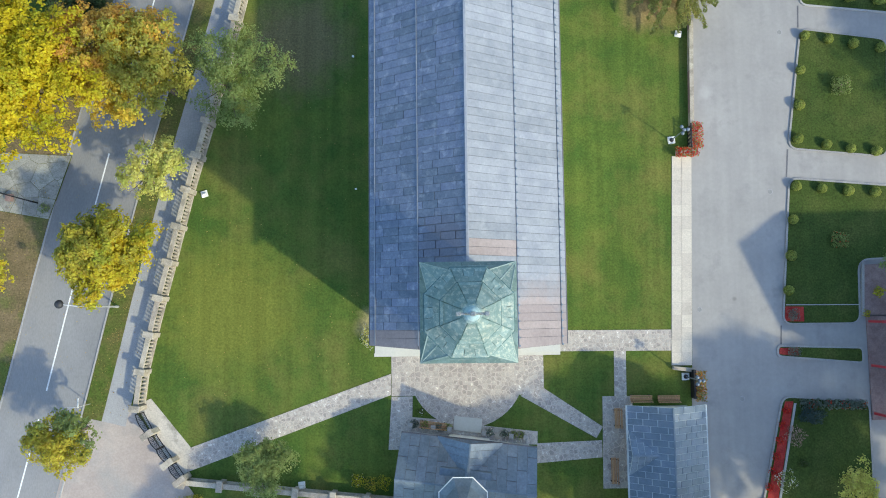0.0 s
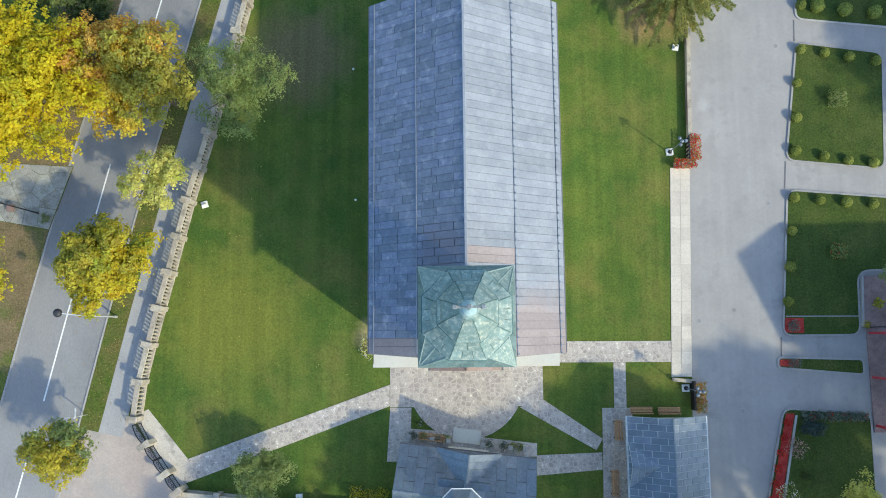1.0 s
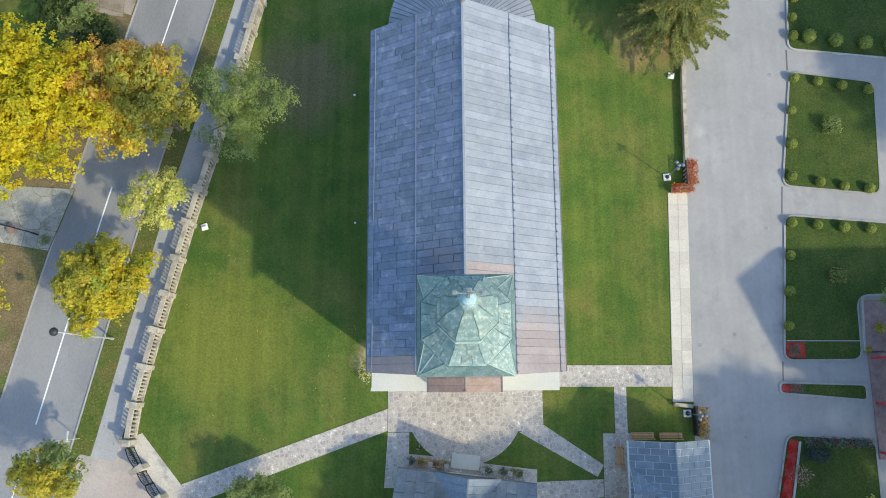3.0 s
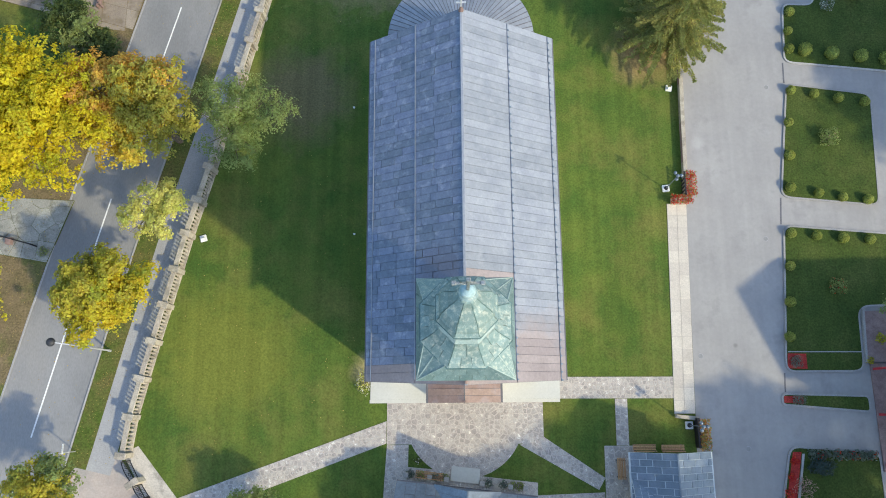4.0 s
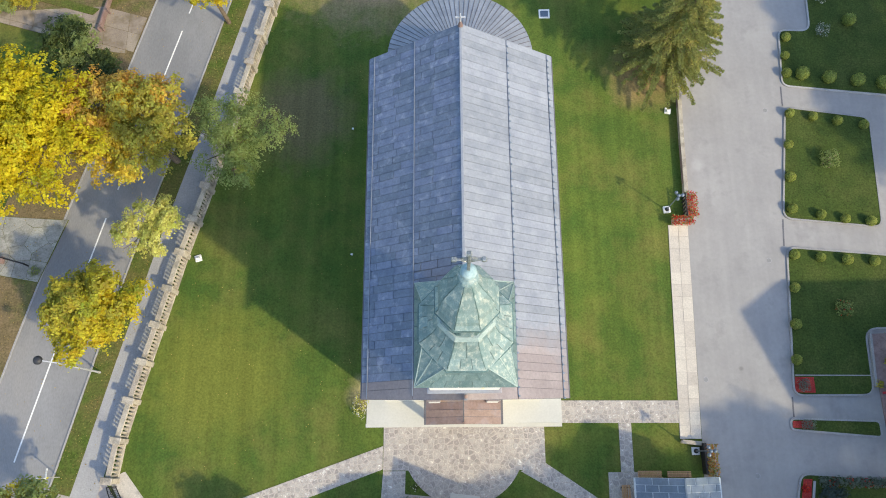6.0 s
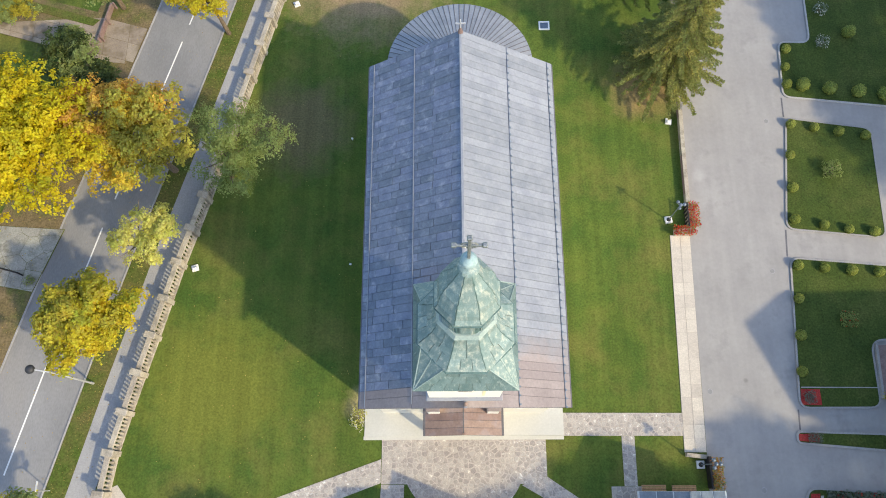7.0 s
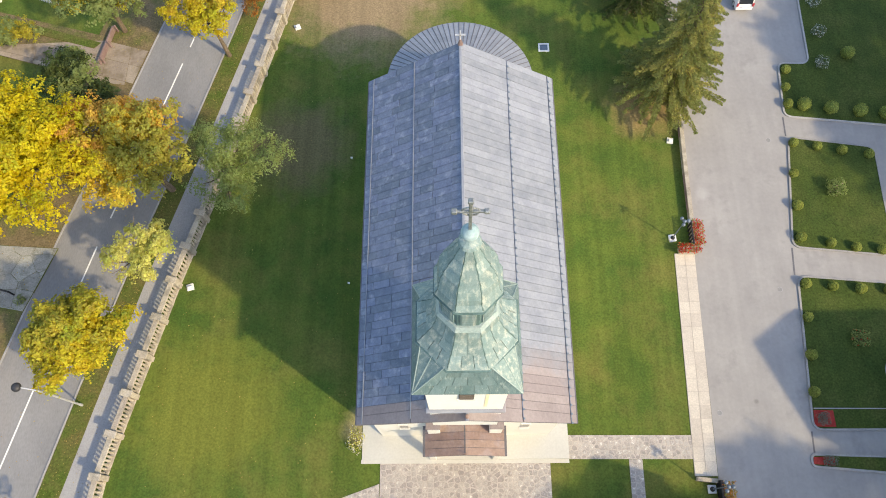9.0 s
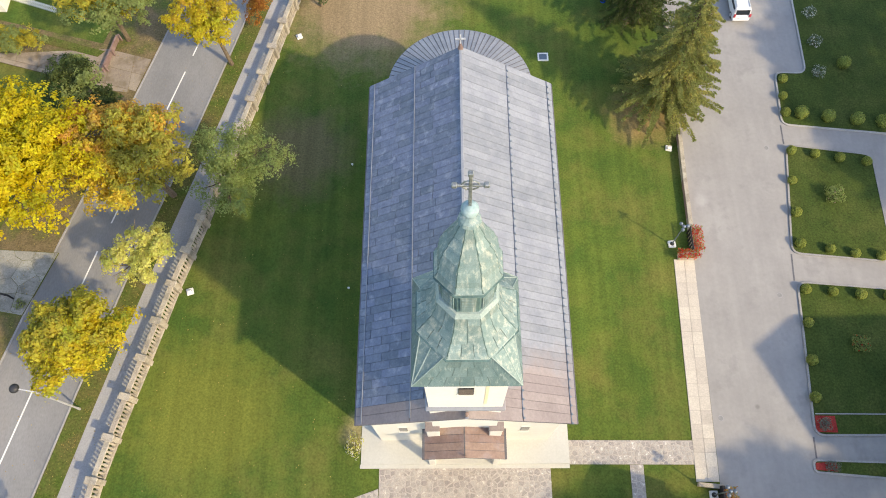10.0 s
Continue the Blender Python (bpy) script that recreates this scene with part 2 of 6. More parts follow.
for nm, c1, c2, c3 in (
        ("leaf_yellow", (0.64, 0.5, 0.016), (0.56, 0.49, 0.025), (0.36, 0.37, 0.03)),
        ("leaf_orange", (0.58, 0.38, 0.035), (0.53, 0.44, 0.045), (0.38, 0.39, 0.055)),
        ("leaf_gold", (0.62, 0.46, 0.028), (0.5, 0.47, 0.04), (0.33, 0.38, 0.05)),
        ("leaf_amber", (0.66, 0.45, 0.045), (0.6, 0.47, 0.06), (0.42, 0.4, 0.06)),
        ("leaf_copper", (0.6, 0.34, 0.07), (0.64, 0.42, 0.07), (0.44, 0.36, 0.08)),
        ("leaf_olive", (0.42, 0.38, 0.07), (0.46, 0.4, 0.06), (0.27, 0.3, 0.06)),
        ("leaf_rust", (0.36, 0.13, 0.03), (0.42, 0.2, 0.04), (0.22, 0.16, 0.03)),
        ("leaf_green", (0.25, 0.31, 0.095), (0.32, 0.37, 0.115), (0.18, 0.24, 0.07)),
        ("leaf_lime", (0.6, 0.58, 0.14), (0.7, 0.65, 0.2), (0.48, 0.51, 0.11)),
        ("leaf_dark", (0.06, 0.095, 0.03), (0.1, 0.135, 0.04), (0.045, 0.07, 0.025))):
    M[nm] = leafy(nm, c1, c2, c3)
for nm, c1, c2, c3 in (
        ("leaf_mixed", (0.42, 0.38, 0.05), (0.54, 0.45, 0.055), (0.28, 0.3, 0.05)),
        ("leaf_bush", (0.24, 0.3, 0.1), (0.31, 0.36, 0.12), (0.18, 0.23, 0.07)),
        ("leaf_box", (0.3, 0.34, 0.075), (0.37, 0.4, 0.095), (0.24, 0.28, 0.06)),
        ("leaf_silver", (0.16, 0.21, 0.16), (0.22, 0.27, 0.22), (0.12, 0.16, 0.12)),
        ("needle", (0.21, 0.26, 0.09), (0.32, 0.33, 0.1), (0.48, 0.43, 0.13)),
        ("needle_blue", (0.06, 0.095, 0.09), (0.09, 0.13, 0.12), (0.045, 0.07, 0.065)),
        ("petal_red", (0.55, 0.03, 0.02), (0.65, 0.06, 0.03), (0.45, 0.02, 0.02))):
    M[nm] = leafy(nm, c1, c2, c3)
for nm, c1, c2, c3 in (
        ("petal_white", (0.7, 0.68, 0.62), (0.78, 0.76, 0.7), (0.6, 0.58, 0.5)),
        ("petal_pink", (0.5, 0.32, 0.3), (0.42, 0.28, 0.24), (0.3, 0.24, 0.18)),
        ("petal_orange", (0.6, 0.2, 0.04), (0.5, 0.26, 0.06), (0.3, 0.22, 0.05)),
        ("leaf_yellowbush", (0.5, 0.45, 0.03), (0.42, 0.4, 0.04), (0.3, 0.32, 0.04)),
        ("fallen", (0.36, 0.25, 0.08), (0.4, 0.3, 0.1), (0.28, 0.18, 0.06))):
    M[nm] = leafy(nm, c1, c2, c3)
glass = bpy.data.materials.new("glass")
glass.use_nodes = True
gb = glass.node_tree.nodes["Principled BSDF"]
gb.inputs["Base Color"].default_value, gb.inputs["Roughness"].default_value = (0.02, 0.025, 0.03, 1), 0.08
gb.inputs["Specular IOR Level"].default_value = 0.6
M["glass"] = glass
car_white = bpy.data.materials.new("car_white")
car_white.use_nodes = True
cb = car_white.node_tree.nodes["Principled BSDF"]
cb.inputs["Base Color"].default_value, cb.inputs["Roughness"].default_value = (0.78, 0.78, 0.78, 1), 0.25
cb.inputs["Coat Weight"].default_value = 0.6
M["car_white"] = car_white

# ---- mesh helpers ----
SLOPE = -0.034


def gz(x, h=0.0):
    """Height of the ground, which falls gently from west to east."""
    return SLOPE * max(-60.0, min(60.0, x)) + h


def link(name, mesh, material, parent=None, label="", loc=None):
    ob = new(name, mesh)
    if material is not None and not mesh.materials:
        mesh.materials.append(M[material] if isinstance(material, str) else material)
    if parent is not None:
        ob.parent = parent
    if loc is not None:
        ob.matrix_basis = loc if isinstance(loc, Matrix) else Matrix.Translation(loc)
    if label:
        ob["label"] = label
    return ob


def part(name, bm, material, parent=None, label="", loc=None, smooth=False):
    mesh = bpy.data.meshes.new(name)
    bmesh.ops.recalc_face_normals(bm, faces=bm.faces)
    if smooth:
        for f in bm.faces:
            f.smooth = True
    bm.to_mesh(mesh)
    bm.free()
    return link(name, mesh, material, parent, label, loc)


def thing(name, label, category, group="", kind="", loc=None):
    ob = new(name)
    if loc is not None:
        ob.matrix_basis = loc if isinstance(loc, Matrix) else Matrix.Translation(loc)
    return tagged(ob, label, category, group, kind)


def box(bm, x0, y0, z0, x1, y1, z1, bevel=0.0, m=None):
    vs = [bm.verts.new((x, y, z)) for z in (z0, z1) for x, y in ((x0, y0), (x1, y0), (x1, y1), (x0, y1))]
    fs = [bm.faces.new([vs[i] for i in q]) for q in ((3, 2, 1, 0), (4, 5, 6, 7), (0, 1, 5, 4), (1, 2, 6, 5), (2, 3, 7, 6), (3, 0, 4, 7))]
    if m is not None:
        for v in vs:
            v.co = m @ v.co
    if bevel:
        es = list({e for f in fs for e in f.edges})
        bmesh.ops.bevel(bm, geom=es, offset=bevel, segments=1, affect="EDGES")
    return bm


def boxed(*a, **k):
    return box(bmesh.new(), *a, **k)


def prism(bm, pts, z0, z1):
    """Closed prism over a polygon; z0 and z1 are numbers or functions of (x, y)."""
    lo = [bm.verts.new((x, y, z0(x, y) if callable(z0) else z0)) for x, y in pts]
    hi = [bm.verts.new((x, y, z1(x, y) if callable(z1) else z1)) for x, y in pts]
    n = len(pts)
    bm.faces.new(lo[::-1])
    bm.faces.new(hi)
    for i in range(n):
        bm.faces.new((lo[i], lo[(i + 1) % n], hi[(i + 1) % n], hi[i]))
    return bm


def rings(bm, levels, n=8, turn=math.pi / 8, cx=0.0, cy=0.0, caps=True):
    """Loft of regular n-gons; levels are (distance from axis to corner, z)."""
    loops = []
    for r, z in levels:
        loops.append([bm.verts.new((cx + r * math.cos(turn + 2 * math.pi * i / n), cy + r * math.sin(turn + 2 * math.pi * i / n), z)) for i in range(n)])
    for a, b in zip(loops, loops[1:]):
        for i in range(n):
            bm.faces.new((a[i], a[(i + 1) % n], b[(i + 1) % n], b[i]))
    if caps:
        bm.faces.new(loops[0][::-1])
        bm.faces.new(loops[-1])
    return bm


def tube(bm, p, q, r0, r1=None, n=8):
    p, q = Vector(p), Vector(q)
    r1 = r0 if r1 is None else r1
    u = (q - p).to_track_quat("Z", "Y").to_matrix()
    a = [bm.verts.new(p + u @ Vector((r0 * math.cos(2 * math.pi * i / n), r0 * math.sin(2 * math.pi * i / n), 0))) for i in range(n)]
    b = [bm.verts.new(q + u @ Vector((r1 * math.cos(2 * math.pi * i / n), r1 * math.sin(2 * math.pi * i / n), 0))) for i in range(n)]
    for i in range(n):
        bm.faces.new((a[i], a[(i + 1) % n], b[(i + 1) % n], b[i]))
    bm.faces.new(a[::-1])
    bm.faces.new(b)
    return bm


def pipe(bm, pts, r, n=5):
    """One unbroken round bar along a row of points."""
    rows = []
    for i, p in enumerate(pts):
        a, b = Vector(pts[max(i - 1, 0)]), Vector(pts[min(i + 1, len(pts) - 1)])
        u = (b - a).to_track_quat("Z", "Y").to_matrix()
        rows.append([bm.verts.new(Vector(p) + u @ Vector((r * math.cos(2 * math.pi * k / n), r * math.sin(2 * math.pi * k / n), 0))) for k in range(n)])
    for a, b in zip(rows, rows[1:]):
        for k in range(n):
            bm.faces.new((a[k], a[(k + 1) % n], b[(k + 1) % n], b[k]))
    bm.faces.new(rows[0][::-1])
    bm.faces.new(rows[-1])
    return bm


def ball(bm, c, r, seg=16, sq=1.0):
    bmesh.ops.create_uvsphere(bm, u_segments=seg, v_segments=seg // 2, radius=1.0, matrix=Matrix.Translation(c) @ Matrix.Diagonal((r, r, r * sq, 1)))
    return bm


def slab(name, pts, top, material, depth=0.25, parent=None, kind="structure", label="", category=""):
    bm = prism(bmesh.new(), pts, lambda x, y: gz(x, top - depth), lambda x, y: gz(x, top))
    ob = part(name, bm, material, parent, "" if not parent else label)
    if parent is None:
        tagged(ob, label, category, kind=kind)
    return ob


def offset_line(pts, d):
    """A polyline moved d to its right."""
    out = []
    for i, p in enumerate(pts):
        a, b = Vector(pts[max(i - 1, 0)]), Vector(pts[min(i + 1, len(pts) - 1)])
        t = (b - a).normalized()
        out.append((p[0] + t.y * d, p[1] - t.x * d))
    return out


def strip(name, line, d0, d1, top, material, depth=0.25, parent=None, label="", category=""):
    """Band along a polyline between two offsets to its right, as one mesh."""
    a, b = offset_line(line, d0), offset_line(line, d1)
    bm = bmesh.new()
    hi = [[bm.verts.new((x, y, gz(x, top))) for x, y in s] for s in (a, b)]
    lo = [[bm.verts.new((x, y, gz(x, top - depth))) for x, y in s] for s in (a, b)]
    for i in range(len(a) - 1):
        for q in ((hi[0][i], hi[1][i], hi[1][i + 1], hi[0][i + 1]), (lo[0][i], lo[0][i + 1], lo[1][i + 1], lo[1][i]),
                  (hi[0][i], hi[0][i + 1], lo[0][i + 1], lo[0][i]), (hi[1][i], lo[1][i], lo[1][i + 1], hi[1][i + 1])):
            bm.faces.new(q)
    for i in (0, -1):
        bm.faces.new((hi[0][i], lo[0][i], lo[1][i], hi[1][i]))
    ob = part(name, bm, material, parent, label if parent else "")
    if parent is None:
        tagged(ob, label, category, kind="structure")
    return ob


def clip_half(poly, p, n):
    """The part of a polygon where (q - p) . n <= 0."""
    out = []
    for i, a in enumerate(poly):
        b = poly[(i + 1) % len(poly)]
        da, db = (a[0] - p[0]) * n[0] + (a[1] - p[1]) * n[1], (b[0] - p[0]) * n[0] + (b[1] - p[1]) * n[1]
        if da <= 0:
            out.append(a)
        if da * db < 0:
            k = da / (da - db)
            out.append((a[0] + k * (b[0] - a[0]), a[1] + k * (b[1] - a[1])))
    return out


def clip_convex(poly, region):
    """Clips to a convex region given counter-clockwise."""
    for i, a in enumerate(region):
        b = region[(i + 1) % len(region)]
        if len(poly) < 3:
            return []
        poly = clip_half(poly, a, (b[1] - a[1], -(b[0] - a[0])))
    return poly


def area(poly):
    return 0.5 * sum(a[0] * b[1] - b[0] * a[1] for a, b in zip(poly, poly[1:] + poly[:1]))


def stones(region, size, rng, gap=0.05):
    """Irregular flagstones that fill a convex region, each shrunk by the joint."""
    if area(region) < 0:
        region = region[::-1]
    xs, ys = [p[0] for p in region], [p[1] for p in region]
    x0, y0 = min(xs) - size, min(ys) - size
    nx, ny = int((max(xs) - x0) / size) + 2, int((max(ys) - y0) / size) + 2
    seeds = {(i, j): (x0 + (i + 0.5 + rng.uniform(-0.42, 0.42)) * size, y0 + (j + 0.5 + rng.uniform(-0.42, 0.42)) * size) for i in range(nx) for j in range(ny)}
    out = []
    for (i, j), s in seeds.items():
        cell = [(s[0] - size * 1.4, s[1] - size * 1.4), (s[0] + size * 1.4, s[1] - size * 1.4), (s[0] + size * 1.4, s[1] + size * 1.4), (s[0] - size * 1.4, s[1] + size * 1.4)]
        for di in (-2, -1, 0, 1, 2):
            for dj in (-2, -1, 0, 1, 2):
                o = seeds.get((i + di, j + dj))
                if o and (di or dj):
                    n = (o[0] - s[0], o[1] - s[1])
                    ln = math.hypot(*n)
                    g = gap * rng.uniform(0.6, 1.3) / 2
                    cell = clip_half(cell, ((s[0] + o[0]) / 2 - n[0] / ln * g, (s[1] + o[1]) / 2 - n[1] / ln * g), n)
                    if len(cell) < 3:
                        break
        cell = clip_convex(cell, region) if len(cell) > 2 else []
        if len(cell) > 2 and area(cell) > 0.02:
            out.append(cell)
    return out


def chamfered(bm, poly, top, lift):
    """A stone with a worn edge, lying on the sloping ground."""
    cx, cy = sum(p[0] for p in poly) / len(poly), sum(p[1] for p in poly) / len(poly)
    inner = [(cx + (x - cx) * 0.9, cy + (y - cy) * 0.9) for x, y in poly]
    lo = [bm.verts.new((x, y, gz(x, top - 0.04))) for x, y in poly]
    mid = [bm.verts.new((x, y, gz(x, top + lift - 0.012))) for x, y in poly]
    hi = [bm.verts.new((x, y, gz(x, top + lift))) for x, y in inner]
    n = len(poly)
    for i in range(n):
        k = (i + 1) % n
        bm.faces.new((lo[i], lo[k], mid[k], mid[i]))
        bm.faces.new((mid[i], mid[k], hi[k], hi[i]))
    bm.faces.new(hi)

# ---- ground, road, paths ----
bm = bmesh.new()
cols = [-420, -60, 0, 60, 420]
grid = [[bm.verts.new((x, y, gz(x))) for x in cols] for y in (-320, -40, 60, 460)]
for r0, r1 in zip(grid, grid[1:]):
    for i in range(4):
        bm.faces.new((r0[i], r0[i + 1], r1[i + 1], r1[i]))
tagged(part("ground", bm, "lawn"), "mown green lawn with yellowed dry patches", "ground", kind="structure")

ROAD = [(-57.0, -80.0), (-47.2, -42.0), (-40.25, -12.5), (-38.0, -3.0), (-35.85, 6.7), (-33.0, 18.7), (-29.7, 31.2), (-26.55, 43.8), (-22.6, 60.0), (-12.0, 100.0)]
road = strip("road", ROAD, -3.6, 3.6, 0.03, "asphalt", label="grey worn asphalt two-lane road", category="road")


def road_at(y):
    for a, b in zip(ROAD, ROAD[1:]):
        if a[1] <= y <= b[1]:
            k = (y - a[1]) / (b[1] - a[1])
            return Vector((a[0] + k * (b[0] - a[0]), y)), (Vector(b) - Vector(a)).normalized()


def dash(y0, y1):
    p, t = road_at(y0)
    q, _ = road_at(y1)
    n = Vector((t.y, -t.x)) * 0.065
    part("lane_dash", prism(bmesh.new(), [tuple(p - n), tuple(p + n), tuple(q + n), tuple(q - n)], lambda x, y: gz(x, 0.02), lambda x, y: gz(x, 0.036)), "paint", road)


for y0, y1 in ((-19.5, -15.4), (-12.6, -5.5), (-3.0, 6.7), (9.6, 11.6), (13.9, 18.7), (21.5, 24.5), (27.2, 38.6), (40.6, 43.9), (46.5, 50.0)):
    dash(y0, y1)
strip("kerb", ROAD, 3.6, 3.74, 0.13, "kerb", label="pale concrete road kerb", category="kerb")
strip("kerb", ROAD, -3.74, -3.6, 0.1, "walk", label="pale concrete road kerb", category="kerb")
EAST_SIDE = [(-38.35, -4.5)] + [p for p in ROAD if p[1] > -4]
strip("verge", EAST_SIDE, 3.78, 5.55, 0.1, "verge", label="rough grass verge with fallen leaves", category="grass verge")
strip("pavement", EAST_SIDE, 5.55, 7.75, 0.08, "walk", label="grey asphalt footway beside the stone fence", category="pavement")
strip("verge", ROAD, -9.5, -3.78, 0.1, "verge_brown", label="brownish verge strewn with autumn leaves", category="grass verge")
crossing = slab("pavement", [(-49, 14.5), (-38.3, 12.55), (-36.4, 18.5), (-49, 19.3)], 0.12, "verge", label="cracked grey concrete driveway crossing", category="pavement")
CROSSING = [(-49, 14.55), (-38.35, 12.6), (-36.45, 18.45), (-49, 19.25)]
SIDE = [(-62, 44.0), (-34.4, 36.1), (-32.5, 35.9), (-31.1, 41.6), (-34.5, 41.4), (-62, 48.8)]
side_street = slab("pavement", SIDE, 0.125, "verge_brown", label="brownish worn concrete slabs of the side street", category="pavement")
slab("verge", [(-56.0, 47.0), (-56.0, 45.9), (-37.0, 40.3), (-36.4, 41.0)], 0.2, "verge", 0.2, label="narrow grass strip between the concrete slabs", category="grass verge")
slab("apron", [(-30.2, -4.6), (-33.0, -4.3), (-35.8, -8.2), (-37.2, -14.0), (-39.0, -22.0), (-25.0, -22.0), (-24.6, -12.2), (-25.6, -10.9)], 0.07, "apron",
     label="pale trodden concrete forecourt at the gate", category="forecourt")
slab("gate_pad", [(-29.9, -4.4), (-28.6, -3.8), (-24.95, -8.15), (-25.25, -10.4), (-25.9, -10.9)], 0.05, "concrete", label="pale concrete landing inside the gate", category="landing")

DRIVE_W = [(19.9, -40.0), (20.35, -4.0), (20.5, -1.0), (21.2, 18.0), (21.6, 34.0), (22.3, 60.0), (23.0, 90.0)]
slab("driveway", DRIVE_W + [(58, 90.0), (58, -40.0)], 0.03, "drive", label="pale grey asphalt driveway", category="driveway")

rng = random.Random(5)


def path_region(pts, name, label, size=0.5, top=0.05, singles=0):
    """Mortar bed with flagstones; the first stones are parts, the others one joined part."""
    bed = slab(name, pts, top - 0.012, "mortar", label=label, category="path")
    cells = stones(pts, size, rng, 0.095)
    for c in cells[:singles]:
        b = bmesh.new()
        chamfered(b, c, top, rng.uniform(0.0, 0.012))
        part("flagstone", b, "flag", bed)
    if cells[singles:]:
        b = bmesh.new()
        for c in cells[singles:]:
            chamfered(b, c, top, rng.uniform(0.0, 0.012))
        tagged(part("flagstones", b, "flag_joined", bed), kind="stuff")
    return bed


ARC_R, ARC_Y = 5.26, -1.5
half = math.acos(4.72 / ARC_R)
arc = [(-0.05 + ARC_R * math.cos(a), ARC_Y + ARC_R * math.sin(a)) for a in [-math.pi + half + (math.pi - 2 * half) * i / 24 for i in range(25)]]
FLAGS = [
    ([(-6.9, -3.85), (6.9, -3.85), (6.9, -0.03), (-6.9, -0.03)], "plaza", "irregular pale flagstone forecourt before the church", 0.43, 0.06, 235),
    (arc, "plaza_apse", "rounded flagstone end of the forecourt", 0.43, 0.056, 60),
    ([(-6.95, -1.85), (-24.95, -8.2), (-25.3, -10.38), (-6.95, -3.75)], "path_west", "pale flagstone path to the gate", 0.37, 0.05, 0),
    ([(-6.9, -3.9), (-7.2, -8.6), (-5.1, -8.6), (-5.0, -3.9)], "path_side", "grey flagstone path beside the house", 0.37, 0.05, 0),
    ([(-5.05, -5.75), (-5.05, -8.2), (6.2, -8.3), (6.25, -7.15), (1.6, -6.6), (-1.8, -6.05)], "path_front", "grey flagstone apron before the house", 0.5, 0.045, 0),
    ([(6.9, -3.3), (4.75, -3.95), (11.55, -7.8), (12.15, -6.8)], "path_diagonal", "grey flagstone diagonal path", 0.37, 0.05, 0),
]
FLAGS += [
    ([(6.2, -8.2), (6.15, -9.95), (12.05, -9.5), (12.05, -8.0)], "path_between", "grey flagstone path between the two houses", 0.37, 0.05, 0),
    ([(12.2, -4.1), (12.05, -12.25), (14.9, -12.25), (14.9, -4.1)], "path_house", "grey flagstone paving beside the smaller house", 0.5, 0.048, 0),
    ([(13.36, -0.05), (13.3, -4.08), (14.4, -4.08), (14.45, -0.05)], "path_short", "narrow grey flagstone path", 0.45, 0.05, 0),
    ([(8.45, 0.0), (18.65, -0.05), (18.7, 1.85), (8.45, 1.9)], "path_east", "pale flagstone path from the church terrace", 0.37, 0.05, 0),
]
strip_bed = slab("path_strip", [(18.58, -1.4), (20.45, -1.4), (21.2, 17.95), (19.35, 17.95)], 0.045, "mortar", label="row of large pale concrete paving slabs", category="path")
for i in range(17):
    y0, y1 = -1.38 + i * 1.137, -1.38 + (i + 1) * 1.137 - 0.03
    for j in (0, 1):
        def sx(u, y):
            k = (y + 1.4) / 19.35
            return 18.58 + 0.77 * k + u * (1.87 - 0.02 * k)
        u0, u1 = (0.01, 0.49) if j == 0 else (0.51, 0.99)
        lift = rng.uniform(0, 0.012)
        part("paving_slab", prism(bmesh.new(), [(sx(u0, y0), y0), (sx(u1, y0), y0), (sx(u1, y1), y1), (sx(u0, y1), y1)], lambda x, y: gz(x, 0.02), lambda x, y: gz(x, 0.06 + lift)), "slab", strip_bed)

# ---- church ----
church = thing("church", "white church with blue-grey metal roof and green copper steeple", "church")
AX, AY = -0.08, 3.75
RY0, RY1 = 1.27, 28.6
EAVE, RIDGE, HALF = 11.6, 16.35, 7.38


def roof_z(x):
    return RIDGE - (RIDGE - EAVE) * abs(x) / HALF


bm = bmesh.new()
prism(bm, [(-6.75, 1.9), (6.75, 1.9), (6.75, 28.0), (-6.75, 28.0)], -0.6, 11.7)
part("wall", bm, "plaster", church, "white plastered nave walls")
for y0, y1 in ((1.9, 2.3), (27.6, 28.0)):
    bm = bmesh.new()
    v = [[bm.verts.new((x, y, z)) for x, z in ((-6.75, 11.6), (6.75, 11.6), (0, 16.0))] for y in (y0, y1)]
    bm.faces.new(v[0]), bm.faces.new(v[1][::-1])
    for i in range(3):
        bm.faces.new((v[0][i], v[1][i], v[1][(i + 1) % 3], v[0][(i + 1) % 3]))
    part("gable", bm, "plaster", church)
bm = bmesh.new()
prism(bm, [(-8.4, 0.0), (8.4, 0.0), (8.4, 3.3), (-8.4, 3.3)], -0.7, 0.36)
tagged(part("terrace", bm, "terrace"), "smooth white stone terrace at the church front", "terrace", kind="structure")
part("terrace_step", prism(bmesh.new(), [(-8.46, -0.3), (8.46, -0.3), (8.46, -0.003), (-8.46, -0.003)], -0.7, lambda x, y: gz(x, 0.1)), "terrace", bpy.data.objects["terrace"])

roof = part("roof", bmesh.new(), "metal_base", church)
b = bmesh.new()
for s in (-1, 1):
    pts = [(0, 0.86, RIDGE), (s * HALF, RY0, EAVE), (s * HALF, RY1, EAVE), (0, RY1, RIDGE)]
    hi = [b.verts.new((x, y, z - 0.03)) for x, y, z in pts]
    lo = [b.verts.new((x, y, z - 0.22)) for x, y, z in pts]
    b.faces.new(hi), b.faces.new(lo[::-1])
    for i in range(4):
        b.faces.new((hi[i], lo[i], lo[(i + 1) % 4], hi[(i + 1) % 4]))
bmesh.ops.recalc_face_normals(b, faces=b.faces)
b.to_mesh(roof.data)
b.free()
NROW = 47
STEP = (RY1 - RY0) / NROW
panel_rng = random.Random(11)


